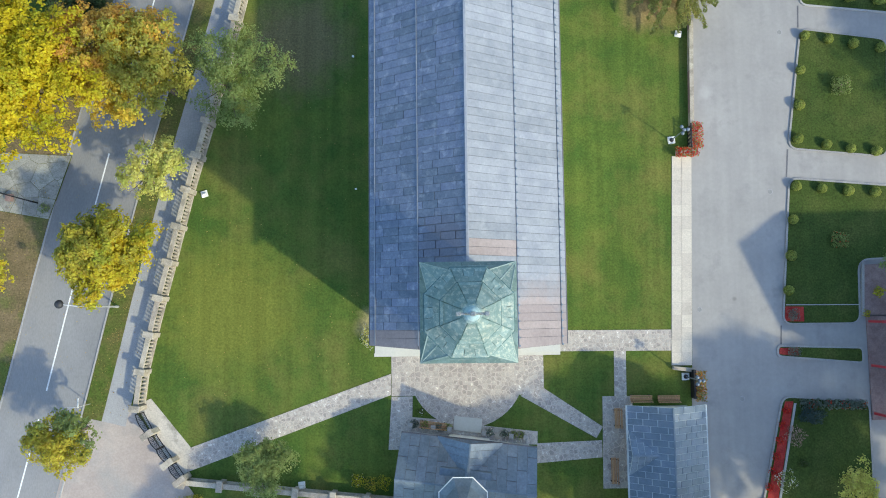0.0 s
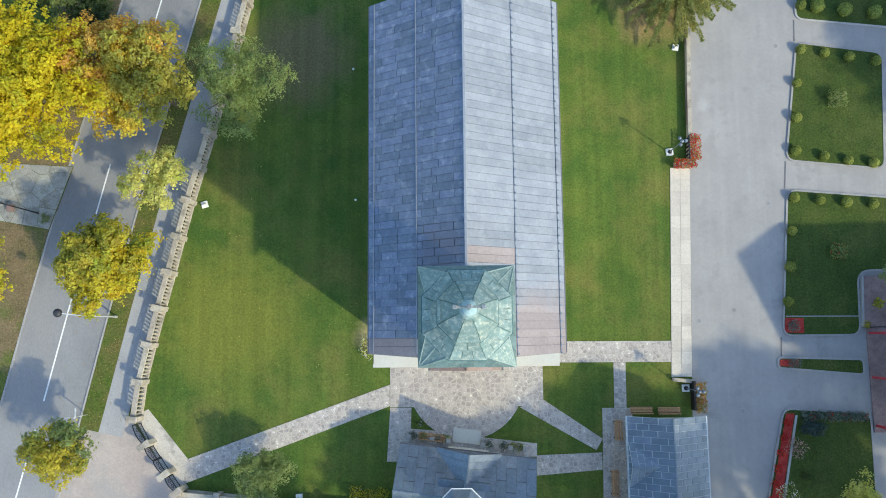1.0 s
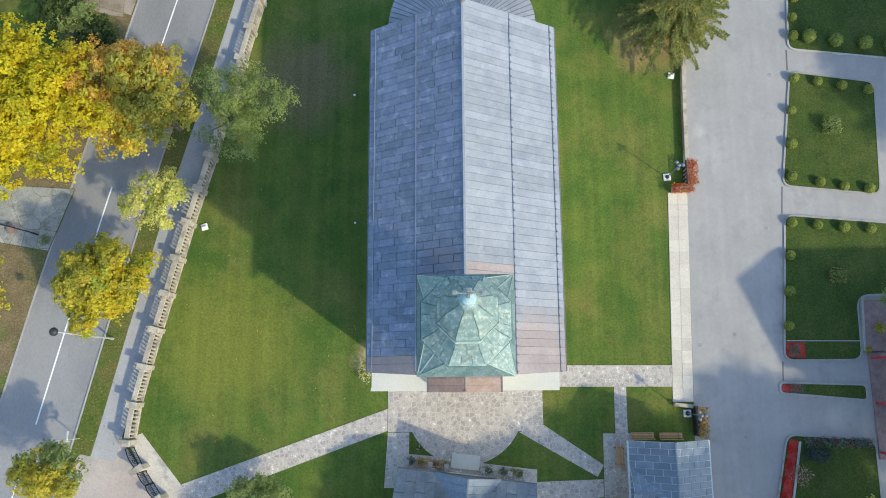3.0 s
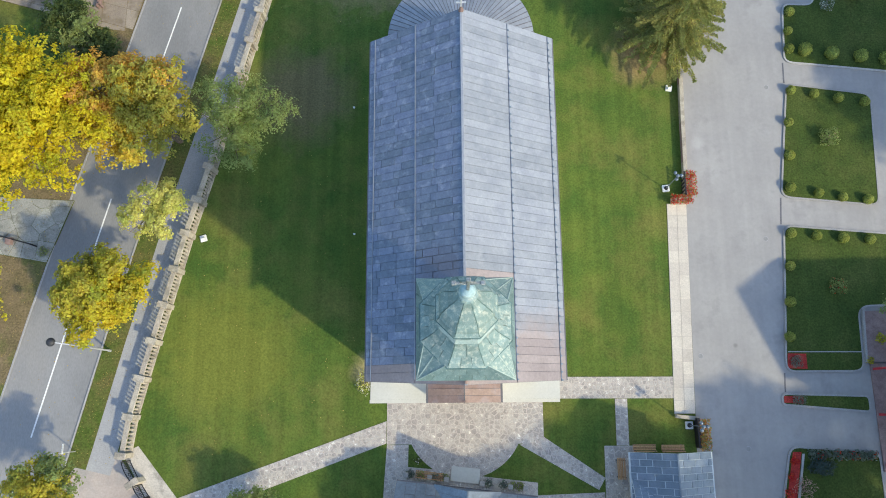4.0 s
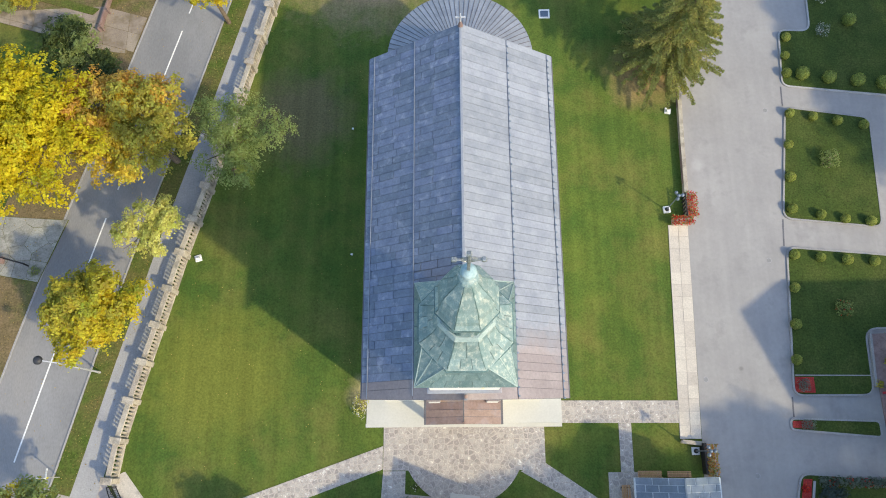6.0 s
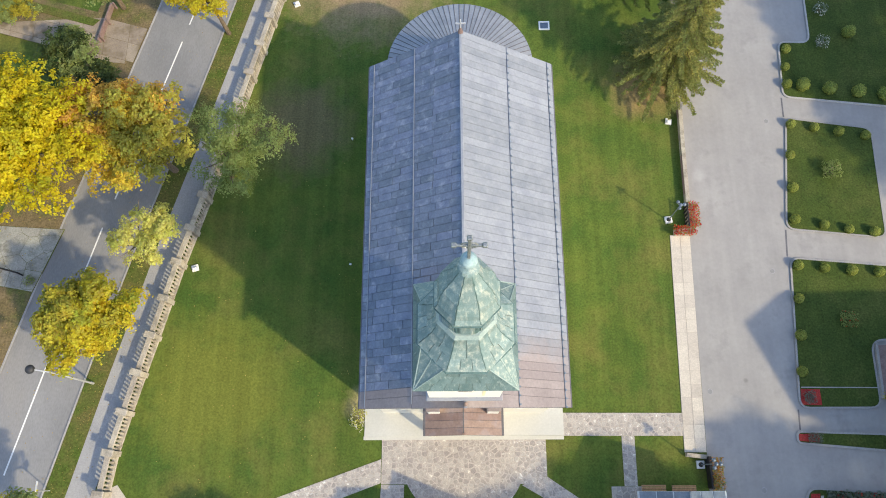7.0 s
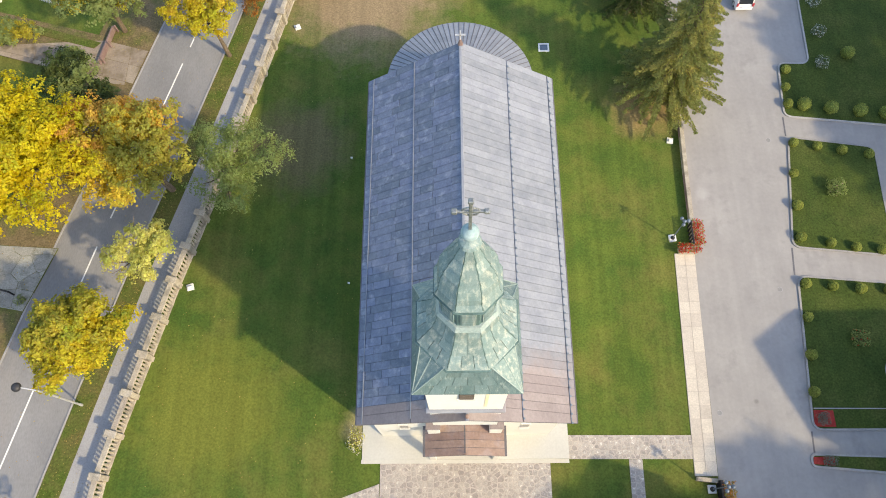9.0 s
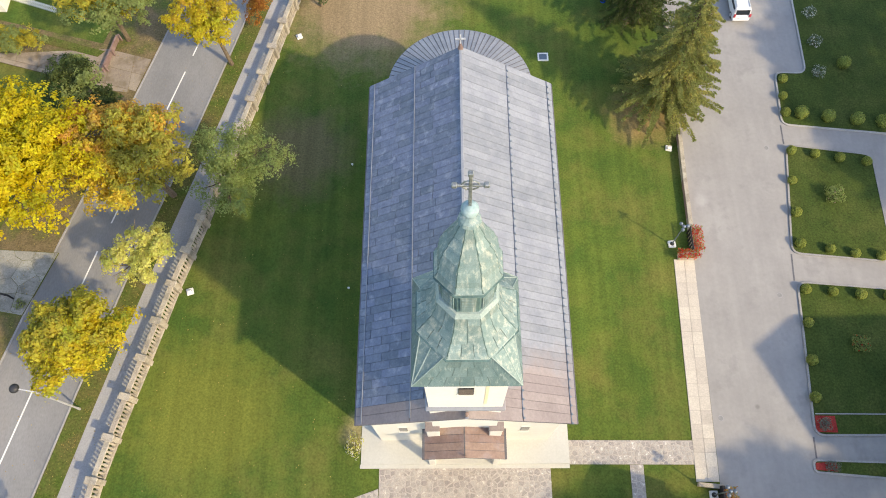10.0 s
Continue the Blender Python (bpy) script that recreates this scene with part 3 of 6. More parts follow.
def sheet(bm, quad, normal, t0, t1):
    """A thin metal sheet over a quad, from height t0 to t1 above it."""
    n = Vector(normal)
    lo = [bm.verts.new(Vector(p) + n * t0) for p in quad]
    hi = [bm.verts.new(Vector(p) + n * t1) for p in quad]
    bm.faces.new(hi)
    for i in range(4):
        k = (i + 1) % 4
        bm.faces.new((lo[i], lo[k], hi[k], hi[i]))
    bm.faces.new(lo[::-1])


for s in (-1, 1):
    nrm = Vector((s * (RIDGE - EAVE), 0, HALF)).normalized()
    for i in range(NROW):
        for band, (u0, u1) in enumerate(((0.02, 3.55), (3.6, HALF - 0.02))):
            cuts = [u0, u1]
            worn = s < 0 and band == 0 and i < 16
            if s < 0 and i > 1:
                n = 3 if (i + band) % 2 or i < 10 else 2
                shift = 0.5 if i % 2 else 0.0
                cuts = [u0] + [u0 + (u1 - u0) * (k + 0.25 + shift * 0.8 + panel_rng.uniform(-0.12, 0.12)) / n for k in range(0 if i % 2 else 1, n)] + [u1]
            for a, c in zip(cuts, cuts[1:]):
                front = 0.86 + (RY0 - 0.86) * abs(a) / HALF
                y0 = RY0 + i * STEP + 0.01 if i else front + 0.01
                y0c = RY0 + i * STEP + 0.01 if i else 0.86 + (RY0 - 0.86) * c / HALF + 0.01
                y1 = RY0 + (i + 1) * STEP - 0.012
                c2 = c - (panel_rng.uniform(0.015, 0.09 if worn else 0.03) if c != u1 else 0)
                slack = panel_rng.uniform(0.0, 0.09) if worn and i > 1 else 0.0
                q = [(s * a, y0, roof_z(a)), (s * c2, y0c, roof_z(c2)), (s * c2, y1 - slack, roof_z(c2)), (s * a, y1 - slack * 0.5, roof_z(a))]
                pb = bmesh.new()
                tilt = panel_rng.uniform(0, 0.012)
                sheet(pb, q, nrm, -0.03, 0.012 + tilt)
                part("roof_sheet", pb, "metal_warm" if i < 2 or (s > 0 and i == 2) or (s > 0 and band == 0 and i in (11, 12)) else "metal_worn_shaded" if s < 0 else "metal", roof)
for s, lines in ((1, (3.57, 6.95)), (-1, (3.57, 6.95))):
    for u in lines:
        rail = boxed(-0.03, RY0 + 0.05, 0.0, 0.03, RY1 - 0.05, 0.04, m=pose(s * u, 0, roof_z(u) + 0.035, 0, s * math.degrees(math.atan((RIDGE - EAVE) / HALF)), 0))
        part("roof_batten", rail, "metal_worn_shaded" if s > 0 else "metal", roof)
guard = None
for u in (3.57, 6.95):
    for i in range(NROW):
        gm = boxed(-0.02, -0.06, 0, 0.12, 0.06, 0.1, m=pose(0, 0, 0, 0, math.degrees(math.atan((RIDGE - EAVE) / HALF)), 0)) if guard is None else None
        if guard is None:
            guard = part("snow_guard", gm, "slate", roof, loc=(u, RY0 + i * STEP, roof_z(u) + 0.02))
        else:
            link("snow_guard", guard.data, None, roof, loc=(u, RY0 + i * STEP, roof_z(u) + 0.02))
part("ridge_cap", boxed(-0.11, 0.84, RIDGE - 0.05, 0.11, RY1 + 0.05, RIDGE + 0.05, bevel=0.03), "metal", roof)
for s in (-1, 1):
    g = bmesh.new()
    box(g, s * HALF - 0.09, RY0, EAVE - 0.2, s * HALF + 0.09, RY1, EAVE - 0.06, bevel=0.03)
    part("gutter", g, "metal_base", church, "dark metal gutter")
# north gable finial: small cross on a knob
f = bmesh.new()
tube(f, (0, RY1 - 0.15, RIDGE), (0, RY1 - 0.15, RIDGE + 0.55), 0.22, 0.08)
part("finial_base", f, "metal_brown", church)
f = bmesh.new()
box(f, -0.05, RY1 - 0.2, RIDGE + 0.5, 0.05, RY1 - 0.1, RIDGE + 1.5)
box(f, -0.38, RY1 - 0.2, RIDGE + 1.02, 0.38, RY1 - 0.1, RIDGE + 1.12)
part("finial_cross", f, "steel", church, "small pale metal cross")
f = bmesh.new()
tube(f, (0, 1.05, RIDGE), (0, 1.05, RIDGE + 0.45), 0.13, 0.05)
ball(f, (0, 1.05, RIDGE + 0.5), 0.14, 10)
part("finial_base", f, "metal_brown", church)

# apse with a fan of seams
APY, APR, APE, APT = 30.2, 6.25, 9.0, 12.0
NSEG = 40
b = bmesh.new()
ang = [math.pi * i / NSEG for i in range(NSEG + 1)]
prism(b, [(5.8, 27.9)] + [(5.8 * math.cos(a), APY + 5.8 * math.sin(a)) for a in ang] + [(-5.8, 27.9)], -0.6, APE)
part("apse_wall", b, "plaster", church, "rounded white apse wall")
apse = part("apse_roof", prism(bmesh.new(), [(APR, 28.05)] + [(APR * math.cos(a), APY + APR * math.sin(a)) for a in ang] + [(-APR, 28.05)],
            APE - 0.15, lambda x, y: APE + 0.02), "metal_base", church)
rim = [(APR, 28.1), (APR, 29.1)] + [(APR * math.cos(a), APY + APR * math.sin(a)) for a in ang] + [(-APR, 29.1), (-APR, 28.1)]
for p, q in zip(rim, rim[1:]):
    pb = bmesh.new()
    k = 0.03 / max(0.3, math.dist(p, q))
    p2, q2 = (p[0] + (q[0] - p[0]) * k, p[1] + (q[1] - p[1]) * k), (q[0] - (q[0] - p[0]) * k, q[1] - (q[1] - p[1]) * k)
    apex = (0, 28.15, APT)
    v = [pb.verts.new(c) for c in ((*p2, APE + 0.03), (*q2, APE + 0.03), (apex[0] + 0.001 * (q2[0] - p2[0]), apex[1], APT), (*p2, APE - 0.02), (*q2, APE - 0.02))]
    pb.faces.new((v[0], v[1], v[2])), pb.faces.new((v[0], v[3], v[4], v[1]))
    pb.faces.new((v[3], v[0], v[2])), pb.faces.new((v[1], v[4], v[2]))
    part("fan_sheet", pb, "metal", apse)
    sb = bmesh.new()
    tube(sb, (*q, APE + 0.04), (apex[0] * 0.9 + q[0] * 0.06, apex[1] + (q[1] - apex[1]) * 0.06, APT - (APT - APE) * 0.06), 0.035, 0.02, 5)
    part("fan_seam", sb, "metal_base", apse)

# tower
TW, TE = 2.2, 25.0
b = bmesh.new()
box(b, AX - TW, AY - 2.3, 10.0, AX + TW, AY + 2.3, TE + 0.2)
part("tower_wall", b, "plaster", church, "white plastered square tower")
b = bmesh.new()
box(b, AX - TW - 0.2, AY - 2.5, 16.62, AX + TW + 0.2, AY + 2.5, 16.95, bevel=0.04)
part("tower_flashing", b, "metal", church, "grey metal flashing round the tower foot")
b = bmesh.new()
box(b, AX - 2.62, AY - 2.72, TE - 0.25, AX + 2.62, AY + 2.72, TE - 0.02, bevel=0.03)
part("cornice", b, "plaster", church)


part("tower_band", boxed(AX + 1.05, AY - 2.325, 18.0, AX + 1.22, AY - 2.302, TE - 0.26), "cream", church, "thin cream painted band")


def tower_window(m):
    o = part("window", boxed(-0.42, -0.06, -0.72, 0.42, 0.02, 0.72, m=m), "dark", church, "dark louvred belfry opening")
    for k in range(6):
        part("louvre", boxed(-0.38, -0.1, -0.6 + k * 0.22, 0.38, -0.06, -0.52 + k * 0.22, m=m), "louvre", o)
    part("sill", boxed(-0.5, -0.14, -0.82, 0.5, 0.02, -0.73, m=m), "plaster", o)


for k in range(4):
    tower_window(Matrix.Translation((AX, AY, 21.5)) @ Matrix.Rotation(k * math.pi / 2, 4, "Z") @ Matrix.Translation((0, -2.3 if k % 2 == 0 else -TW, 0)))
SEC = 1 / math.cos(math.pi / 8)


def oct_courses(name, levels, material="patina", label="", lap=0.045, width=0.62):
    """Eight-sided copper roof in courses of sheets; levels are (distance to the face, z)."""
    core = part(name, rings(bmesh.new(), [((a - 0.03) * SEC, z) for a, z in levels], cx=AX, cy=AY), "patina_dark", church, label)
    for (a0, z0), (a1, z1) in zip(levels, levels[1:]):
        for k in range(8):
            t0, t1 = math.pi / 8 + k * math.pi / 4, math.pi / 8 + (k + 1) * math.pi / 4
            p = lambda a, t, z: Vector((AX + a * SEC * math.cos(t), AY + a * SEC * math.sin(t), z))
            quad = [p(a0, t0, z0), p(a0, t1, z0), p(a1, t1, z1), p(a1, t0, z1)]
            n = (quad[1] - quad[0]).cross(quad[3] - quad[0]).normalized()
            count = max(1, round((quad[1] - quad[0]).length / width))
            for j in range(count):
                f0, f1 = j / count + 0.008, (j + 1) / count - 0.008
                q = [quad[0].lerp(quad[1], f0), quad[0].lerp(quad[1], f1), quad[3].lerp(quad[2], f1), quad[3].lerp(quad[2], f0)]
                pb = bmesh.new()
                lo = [pb.verts.new(v - n * 0.03) for v in q]
                hi = [pb.verts.new(v + n * h) for v, h in zip(q, (lap, lap, 0.004, 0.004))]
                pb.faces.new(hi), pb.faces.new(lo[::-1])
                for i in range(4):
                    pb.faces.new((lo[i], lo[(i + 1) % 4], hi[(i + 1) % 4], hi[i]))
                part("copper_sheet", pb, material, core)
    for k in range(8):
        t = math.pi / 8 + k * math.pi / 4
        rb = pipe(bmesh.new(), [(AX + (a + 0.02) * SEC * math.cos(t), AY + (a + 0.02) * SEC * math.sin(t), z) for a, z in levels], 0.018)
        part("hip_roll", rb, "patina_dark", core)
    return core


# square skirt roof with broached corners
EH, EHY = 2.7, 2.8
SKIRT = ((0.0, 0.06, 1.0), (0.27, 0.95, 0.82), (0.47, 1.95, 0.63), (0.63, 3.12, 0.44))
skirt = part("skirt_roof", boxed(AX - EH, AY - EHY, TE - 0.03, AX + EH, AY + EHY, TE + 0.06), "patina", church, "square green copper skirt roof")
bm = bmesh.new()
loops = [[bm.verts.new((AX + sx * (EH - f - 0.03), AY + sy * (EHY - f - 0.03), TE + z)) for sx, sy in ((-1, -1), (1, -1), (1, 1), (-1, 1))] for f, z, _ in SKIRT]
for a, c in zip(loops, loops[1:]):
    for i in range(4):
        bm.faces.new((a[i], a[(i + 1) % 4], c[(i + 1) % 4], c[i]))
bm.faces.new(loops[0][::-1]), bm.faces.new(loops[-1])
for v in loops[1] + loops[2] + loops[3]:
    k = (v.co.z - TE) / 3.12
    v.co.x, v.co.y = AX + (v.co.x - AX) * (1 - 0.2 * k), AY + (v.co.y - AY) * (1 - 0.2 * k)
part("skirt_core", bm, "patina_dark", skirt)
for k in range(4):
    h, w = (EHY, EH) if k % 2 == 0 else (EH, EHY)
    m = Matrix.Translation((AX, AY, TE)) @ Matrix.Rotation(k * math.pi / 2, 4, "Z")
    for (f0, z0, w0), (f1, z1, w1) in zip(SKIRT, SKIRT[1:]):
        q = [m @ Vector(c) for c in ((-w * w0, -h + f0, z0), (w * w0, -h + f0, z0), (w * w1, -h + f1, z1), (-w * w1, -h + f1, z1))]
        n = (q[1] - q[0]).cross(q[3] - q[0]).normalized()
        cols = max(3, round(w * w0 * 2 / 0.75))
        for j in range(cols):
            g0, g1 = j / cols + 0.002, (j + 1) / cols - 0.002
            pb = bmesh.new()
            lo = [q[0].lerp(q[1], g0), q[0].lerp(q[1], g1), q[3].lerp(q[2], g1), q[3].lerp(q[2], g0)]
            vs = [pb.verts.new(c - n * 0.05) for c in lo] + [pb.verts.new(c + n * d) for c, d in zip(lo, (0.045, 0.045, 0.005, 0.005))]
            pb.faces.new(vs[4:]), pb.faces.new(vs[3::-1])
            for i in range(4):
                pb.faces.new((vs[i], vs[(i + 1) % 4], vs[4 + (i + 1) % 4], vs[4 + i]))
            part("copper_sheet", pb, "patina_teal", skirt)
for sx in (-1, 1):
    for sy in (-1, 1):
        c = Vector((AX + sx * (EH + 0.01), AY + sy * (EHY + 0.01), TE + 0.09))
        p1, p2 = Vector((AX + sx * (EH - 0.56), AY + sy * 1.08, TE + 3.2)), Vector((AX + sx * 1.08, AY + sy * (EHY - 0.6), TE + 3.2))
        top = Vector((AX + sx * 1.58, AY + sy * 1.6, TE + 3.26))
        foot = Vector((AX + sx * 1.3, AY + sy * 1.3, TE + 0.4))
        pb = bmesh.new()
        v = [pb.verts.new(q) for q in (c, p1, top, p2, foot)]
        for q in ((0, 1, 2), (0, 2, 3), (1, 4, 2), (2, 4, 3), (0, 3, 4), (0, 4, 1)):
            pb.faces.new([v[i] for i in q])
        part("corner_broach", pb, "patina", skirt, "folded copper corner hip")
        for e in (top, p1, p2):
            hb = bmesh.new()
            tube(hb, c, e, 0.035, 0.03, 6)
            part("hip_roll", hb, "patina_light", skirt)
oct_courses("bell_roof", [(2.25, 28.25), (2.06, 28.6), (1.78, 29.05), (1.5, 29.68), (1.33, 30.4), (1.27, 31.0)], lap=0.07, label="bell-shaped green copper roof")
# Dark ring just outside the rim stands in for the shadow line below it.
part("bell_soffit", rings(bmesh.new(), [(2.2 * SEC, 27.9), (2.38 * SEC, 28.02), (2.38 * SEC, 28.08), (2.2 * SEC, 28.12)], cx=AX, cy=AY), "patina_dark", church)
part("bell_rim", rings(bmesh.new(), [(2.24 * SEC, 28.12), (2.31 * SEC, 28.2), (2.24 * SEC, 28.34)], cx=AX, cy=AY), "patina_light", church)
lantern = part("lantern", rings(bmesh.new(), [(1.1 * SEC, 30.9), (1.1 * SEC, 34.1)], cx=AX, cy=AY), "patina_dark", church, "octagonal copper lantern with louvres")
part("lantern_ledge", rings(bmesh.new(), [(1.3 * SEC, 31.0), (1.34 * SEC, 31.12), (1.2 * SEC, 31.4)], cx=AX, cy=AY), "patina_light", lantern)
for k in range(8):
    m = Matrix.Translation((AX, AY, 32.4)) @ Matrix.Rotation(k * math.pi / 4, 4, "Z") @ Matrix.Translation((0, -1.12, 0))
    o = part("louvre_panel", boxed(-0.32, -0.05, -0.8, 0.32, 0.0, 0.85, m=m), "patina", lantern)
    for j in range(9):
        part("louvre", boxed(-0.26, -0.085, -0.7 + j * 0.16, 0.26, -0.05, -0.62 + j * 0.16, m=m), "patina", o)
oct_courses("upper_roof", [(1.26, 34.05), (1.12, 34.5), (1.08, 34.95), (1.02, 35.45), (0.9, 35.95), (0.7, 36.5), (0.47, 37.1), (0.27, 37.85)], lap=0.075, width=1.3, label="tapering green copper spire roof")
part("upper_rim", rings(bmesh.new(), [(1.25 * SEC, 33.95), (1.31 * SEC, 34.03), (1.24 * SEC, 34.14)], cx=AX, cy=AY), "patina_light", church)
# Shadow under the upper eave, drawn as a dark ring wider than the rim.
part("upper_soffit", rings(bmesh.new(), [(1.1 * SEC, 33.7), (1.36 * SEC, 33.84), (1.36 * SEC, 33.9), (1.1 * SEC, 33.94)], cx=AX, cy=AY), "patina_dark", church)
part("collar", rings(bmesh.new(), [(0.3, 37.7), (0.42, 37.95), (0.36, 38.1), (0.14, 38.25)], n=12, cx=AX, cy=AY), "patina", church)
part("orb", ball(bmesh.new(), (AX, AY, 38.72), 0.31, 20, 1.1), "ball", church, "pale green copper orb", smooth=True)
b = bmesh.new()
box(b, AX - 0.055, AY - 0.055, 38.95, AX + 0.055, AY + 0.055, 41.0, bevel=0.015)
box(b, AX - 0.47, AY - 0.045, 40.3, AX + 0.47, AY + 0.045, 40.4, bevel=0.015)
for p in ((AX - 0.5, AY, 40.35), (AX + 0.5, AY, 40.35), (AX, AY, 41.05)):
    box(b, p[0] - 0.09, p[1] - 0.08, p[2] - 0.09, p[0] + 0.09, p[1] + 0.08, p[2] + 0.09, bevel=0.03)
cross = part("cross", b, "cross", church, "ornate weathered metal cross with ring")
rb = bmesh.new()
for i in range(20):
    a0, a1 = 2 * math.pi * i / 20, 2 * math.pi * (i + 1) / 20
    tube(rb, (AX + 0.27 * math.cos(a0), AY, 40.35 + 0.27 * math.sin(a0)), (AX + 0.27 * math.cos(a1), AY, 40.35 + 0.27 * math.sin(a1)), 0.03, 0.03, 5)
part("ring", rb, "cross", cross)

# porch with a small gabled copper roof
PH, PZ, PR = 3.0, 6.0, 6.95
porch = part("porch_roof", bmesh.new(), "metal_base", church, "small brown copper porch roof")
b = bmesh.new()
for s in (-1, 1):
    q = [(AX, -0.3, PR), (AX + s * PH, -0.3, PZ), (AX + s * PH, 1.95, PZ), (AX, 1.95, PR)]
    hi = [b.verts.new(c) for c in q]
    lo = [b.verts.new((c[0], c[1], c[2] - 0.18)) for c in q]
    b.faces.new(hi), b.faces.new(lo)
    for i in range(4):
        b.faces.new((hi[i], hi[(i + 1) % 4], lo[(i + 1) % 4], lo[i]))
bmesh.ops.recalc_face_normals(b, faces=b.faces)
b.to_mesh(porch.data)
b.free()
for s in (-1, 1):
    nrm = Vector((s * (PR - PZ), 0, PH)).normalized()
    for i in range(4):
        y0, y1 = -0.29 + i * 0.56, -0.29 + (i + 1) * 0.56 - 0.03
        pb = bmesh.new()
        sheet(pb, [(AX + s * 0.05, y0, PR - 0.016), (AX + s * (PH - 0.02), y0, PZ), (AX + s * (PH - 0.02), y1, PZ), (AX + s * 0.05, y1, PR - 0.016)], nrm, -0.02, 0.03)
        part("porch_sheet", pb, "metal_brown", porch)
    part("porch_gutter", boxed(AX + s * PH - 0.1, -0.3, PZ - 0.12, AX + s * PH + 0.1, 1.9, PZ + 0.05, bevel=0.02), "metal_base", porch)
    part("porch_pillar", boxed(AX + s * 2.5 - 0.25, -0.05, 0.1, AX + s * 2.5 + 0.25, 0.45, PZ - 0.1, bevel=0.03), "plaster", church)
    b = boxed(AX + s * 2.25 - 0.45, 1.33, 0.1, AX + s * 2.25 + 0.45, 1.95, 8.9, bevel=0.03)
    pil = part("pilaster", b, "plaster", church)
    part("pilaster_cap", boxed(AX + s * 2.25 - 0.52, 1.26, 8.9, AX + s * 2.25 + 0.52, 1.95, 9.0, bevel=0.02), "metal_warm", pil, "pale copper ledge cover")
    w = part("window", boxed(AX + s * 4.5 - 0.3, 1.86, 5.2, AX + s * 4.5 + 0.3, 1.91, 7.0), "glass", church, "tall narrow facade window")
    part("window_frame", boxed(AX + s * 4.5 - 0.36, 1.83, 7.0, AX + s * 4.5 + 0.36, 1.91, 7.1), "plaster", w)
    part("window_sill", boxed(AX + s * 4.5 - 0.4, 1.78, 5.1, AX + s * 4.5 + 0.4, 1.91, 5.2, bevel=0.02), "plaster", w)
f = bmesh.new()
tube(f, (AX, -0.2, PR), (AX, -0.2, PR + 0.25), 0.07, 0.03)
tube(f, (AX - 0.18, -0.2, PR + 0.2), (AX + 0.18, -0.2, PR + 0.2), 0.025, 0.025, 5)
part("finial", f, "metal_brown", porch)
door = part("door", boxed(AX - 1.3, 1.84, 0.1, AX + 1.3, 1.92, 4.2), "wood", church, "brown wooden church door")
for k in (-1, 1):
    part("door_leaf", boxed(AX + k * 0.65 - 0.6, 1.8, 0.15, AX + k * 0.65 + 0.6, 1.85, 4.1, bevel=0.02), "wood", door)

# ---- fence, gate, lamps ----
def balustrade(name, pts, label, up=0.0):
    """Stone balustrade from pier to pier."""
    root = thing(name, label, "fence")
    base = {}
    for p, q in zip(pts, pts[1:]):
        P, Q = Vector(p), Vector(q)
        d, ln = (Q - P).normalized(), (Q - P).length
        mid = (P + Q) / 2
        tilt = math.degrees(math.atan2(gz(q[0]) - gz(p[0]), ln))
        m = Matrix.Translation((mid.x, mid.y, gz(mid.x))) @ Matrix.Rotation(math.atan2(d.y, d.x), 4, "Z") @ Matrix.Rotation(-radians(tilt), 4, "Y")
        h = ln / 2 - 0.2
        part("plinth", boxed(-h, -0.22, -0.2, h, 0.22, 0.16, bevel=0.03), "stone_fence", root, loc=m)
        part("top_rail", boxed(-h, -0.23, 0.98 + up, h, 0.23, 1.16 + up, bevel=0.03), "stone_fence", root, loc=m)
        n = max(3, int(round(2 * h / 0.34)))
        for i in range(n):
            if "b" not in base:
                bb = bmesh.new()
                rings(bb, [(0.1, 0.16), (0.1, 0.26), (0.125, 0.5), (0.075, 0.75 + up), (0.1, 0.88 + up), (0.1, 0.98 + up)], n=6, turn=0)
                base["b"] = part("baluster", bb, "stone_fence", root, loc=m @ Matrix.Translation((-h + (i + 0.5) * 2 * h / n, 0, 0)))
            else:
                link("baluster", base["b"].data, None, root, loc=m @ Matrix.Translation((-h + (i + 0.5) * 2 * h / n, 0, 0)))
    for i, p in enumerate(pts):
        a, b = Vector(pts[max(i - 1, 0)]), Vector(pts[min(i + 1, len(pts) - 1)])
        m = Matrix.Translation((p[0], p[1], gz(p[0]))) @ Matrix.Rotation(math.atan2((b - a).y, (b - a).x), 4, "Z")
        pier = part("pier", boxed(-0.22, -0.36, -0.2, 0.22, 0.36, 1.25 + up, bevel=0.02), "stone_fence", root, loc=m)
        part("cap", boxed(-0.29, -0.5, 1.25 + up, 0.29, 0.5, 1.4 + up, bevel=0.04), "stone_fence", pier)
    return root


W_FENCE = [(-29.3, -4.5), (-28.95, -1.3), (-28.25, 1.95), (-27.5, 5.2), (-26.72, 8.4), (-25.97, 11.63), (-25.2, 14.95), (-24.35, 18.1), (-23.5, 21.3), (-22.7, 24.5),
           (-21.9, 27.7), (-21.1, 30.9), (-20.35, 34.1), (-19.55, 37.3), (-18.8, 40.5), (-18.05, 43.7), (-17.3, 46.9), (-16.5, 50.1)]
balustrade("stone_fence", W_FENCE, "long weathered pale stone balustrade beside the pavement", 0.45)
balustrade("stone_fence", [(-25.2, -11.0), (-21.9, -11.35), (-18.6, -11.7), (-15.3, -12.05), (-12.0, -12.4), (-9.0, -12.7), (-6.4, -12.95)], "weathered grey stone balustrade along the shaded lawn")


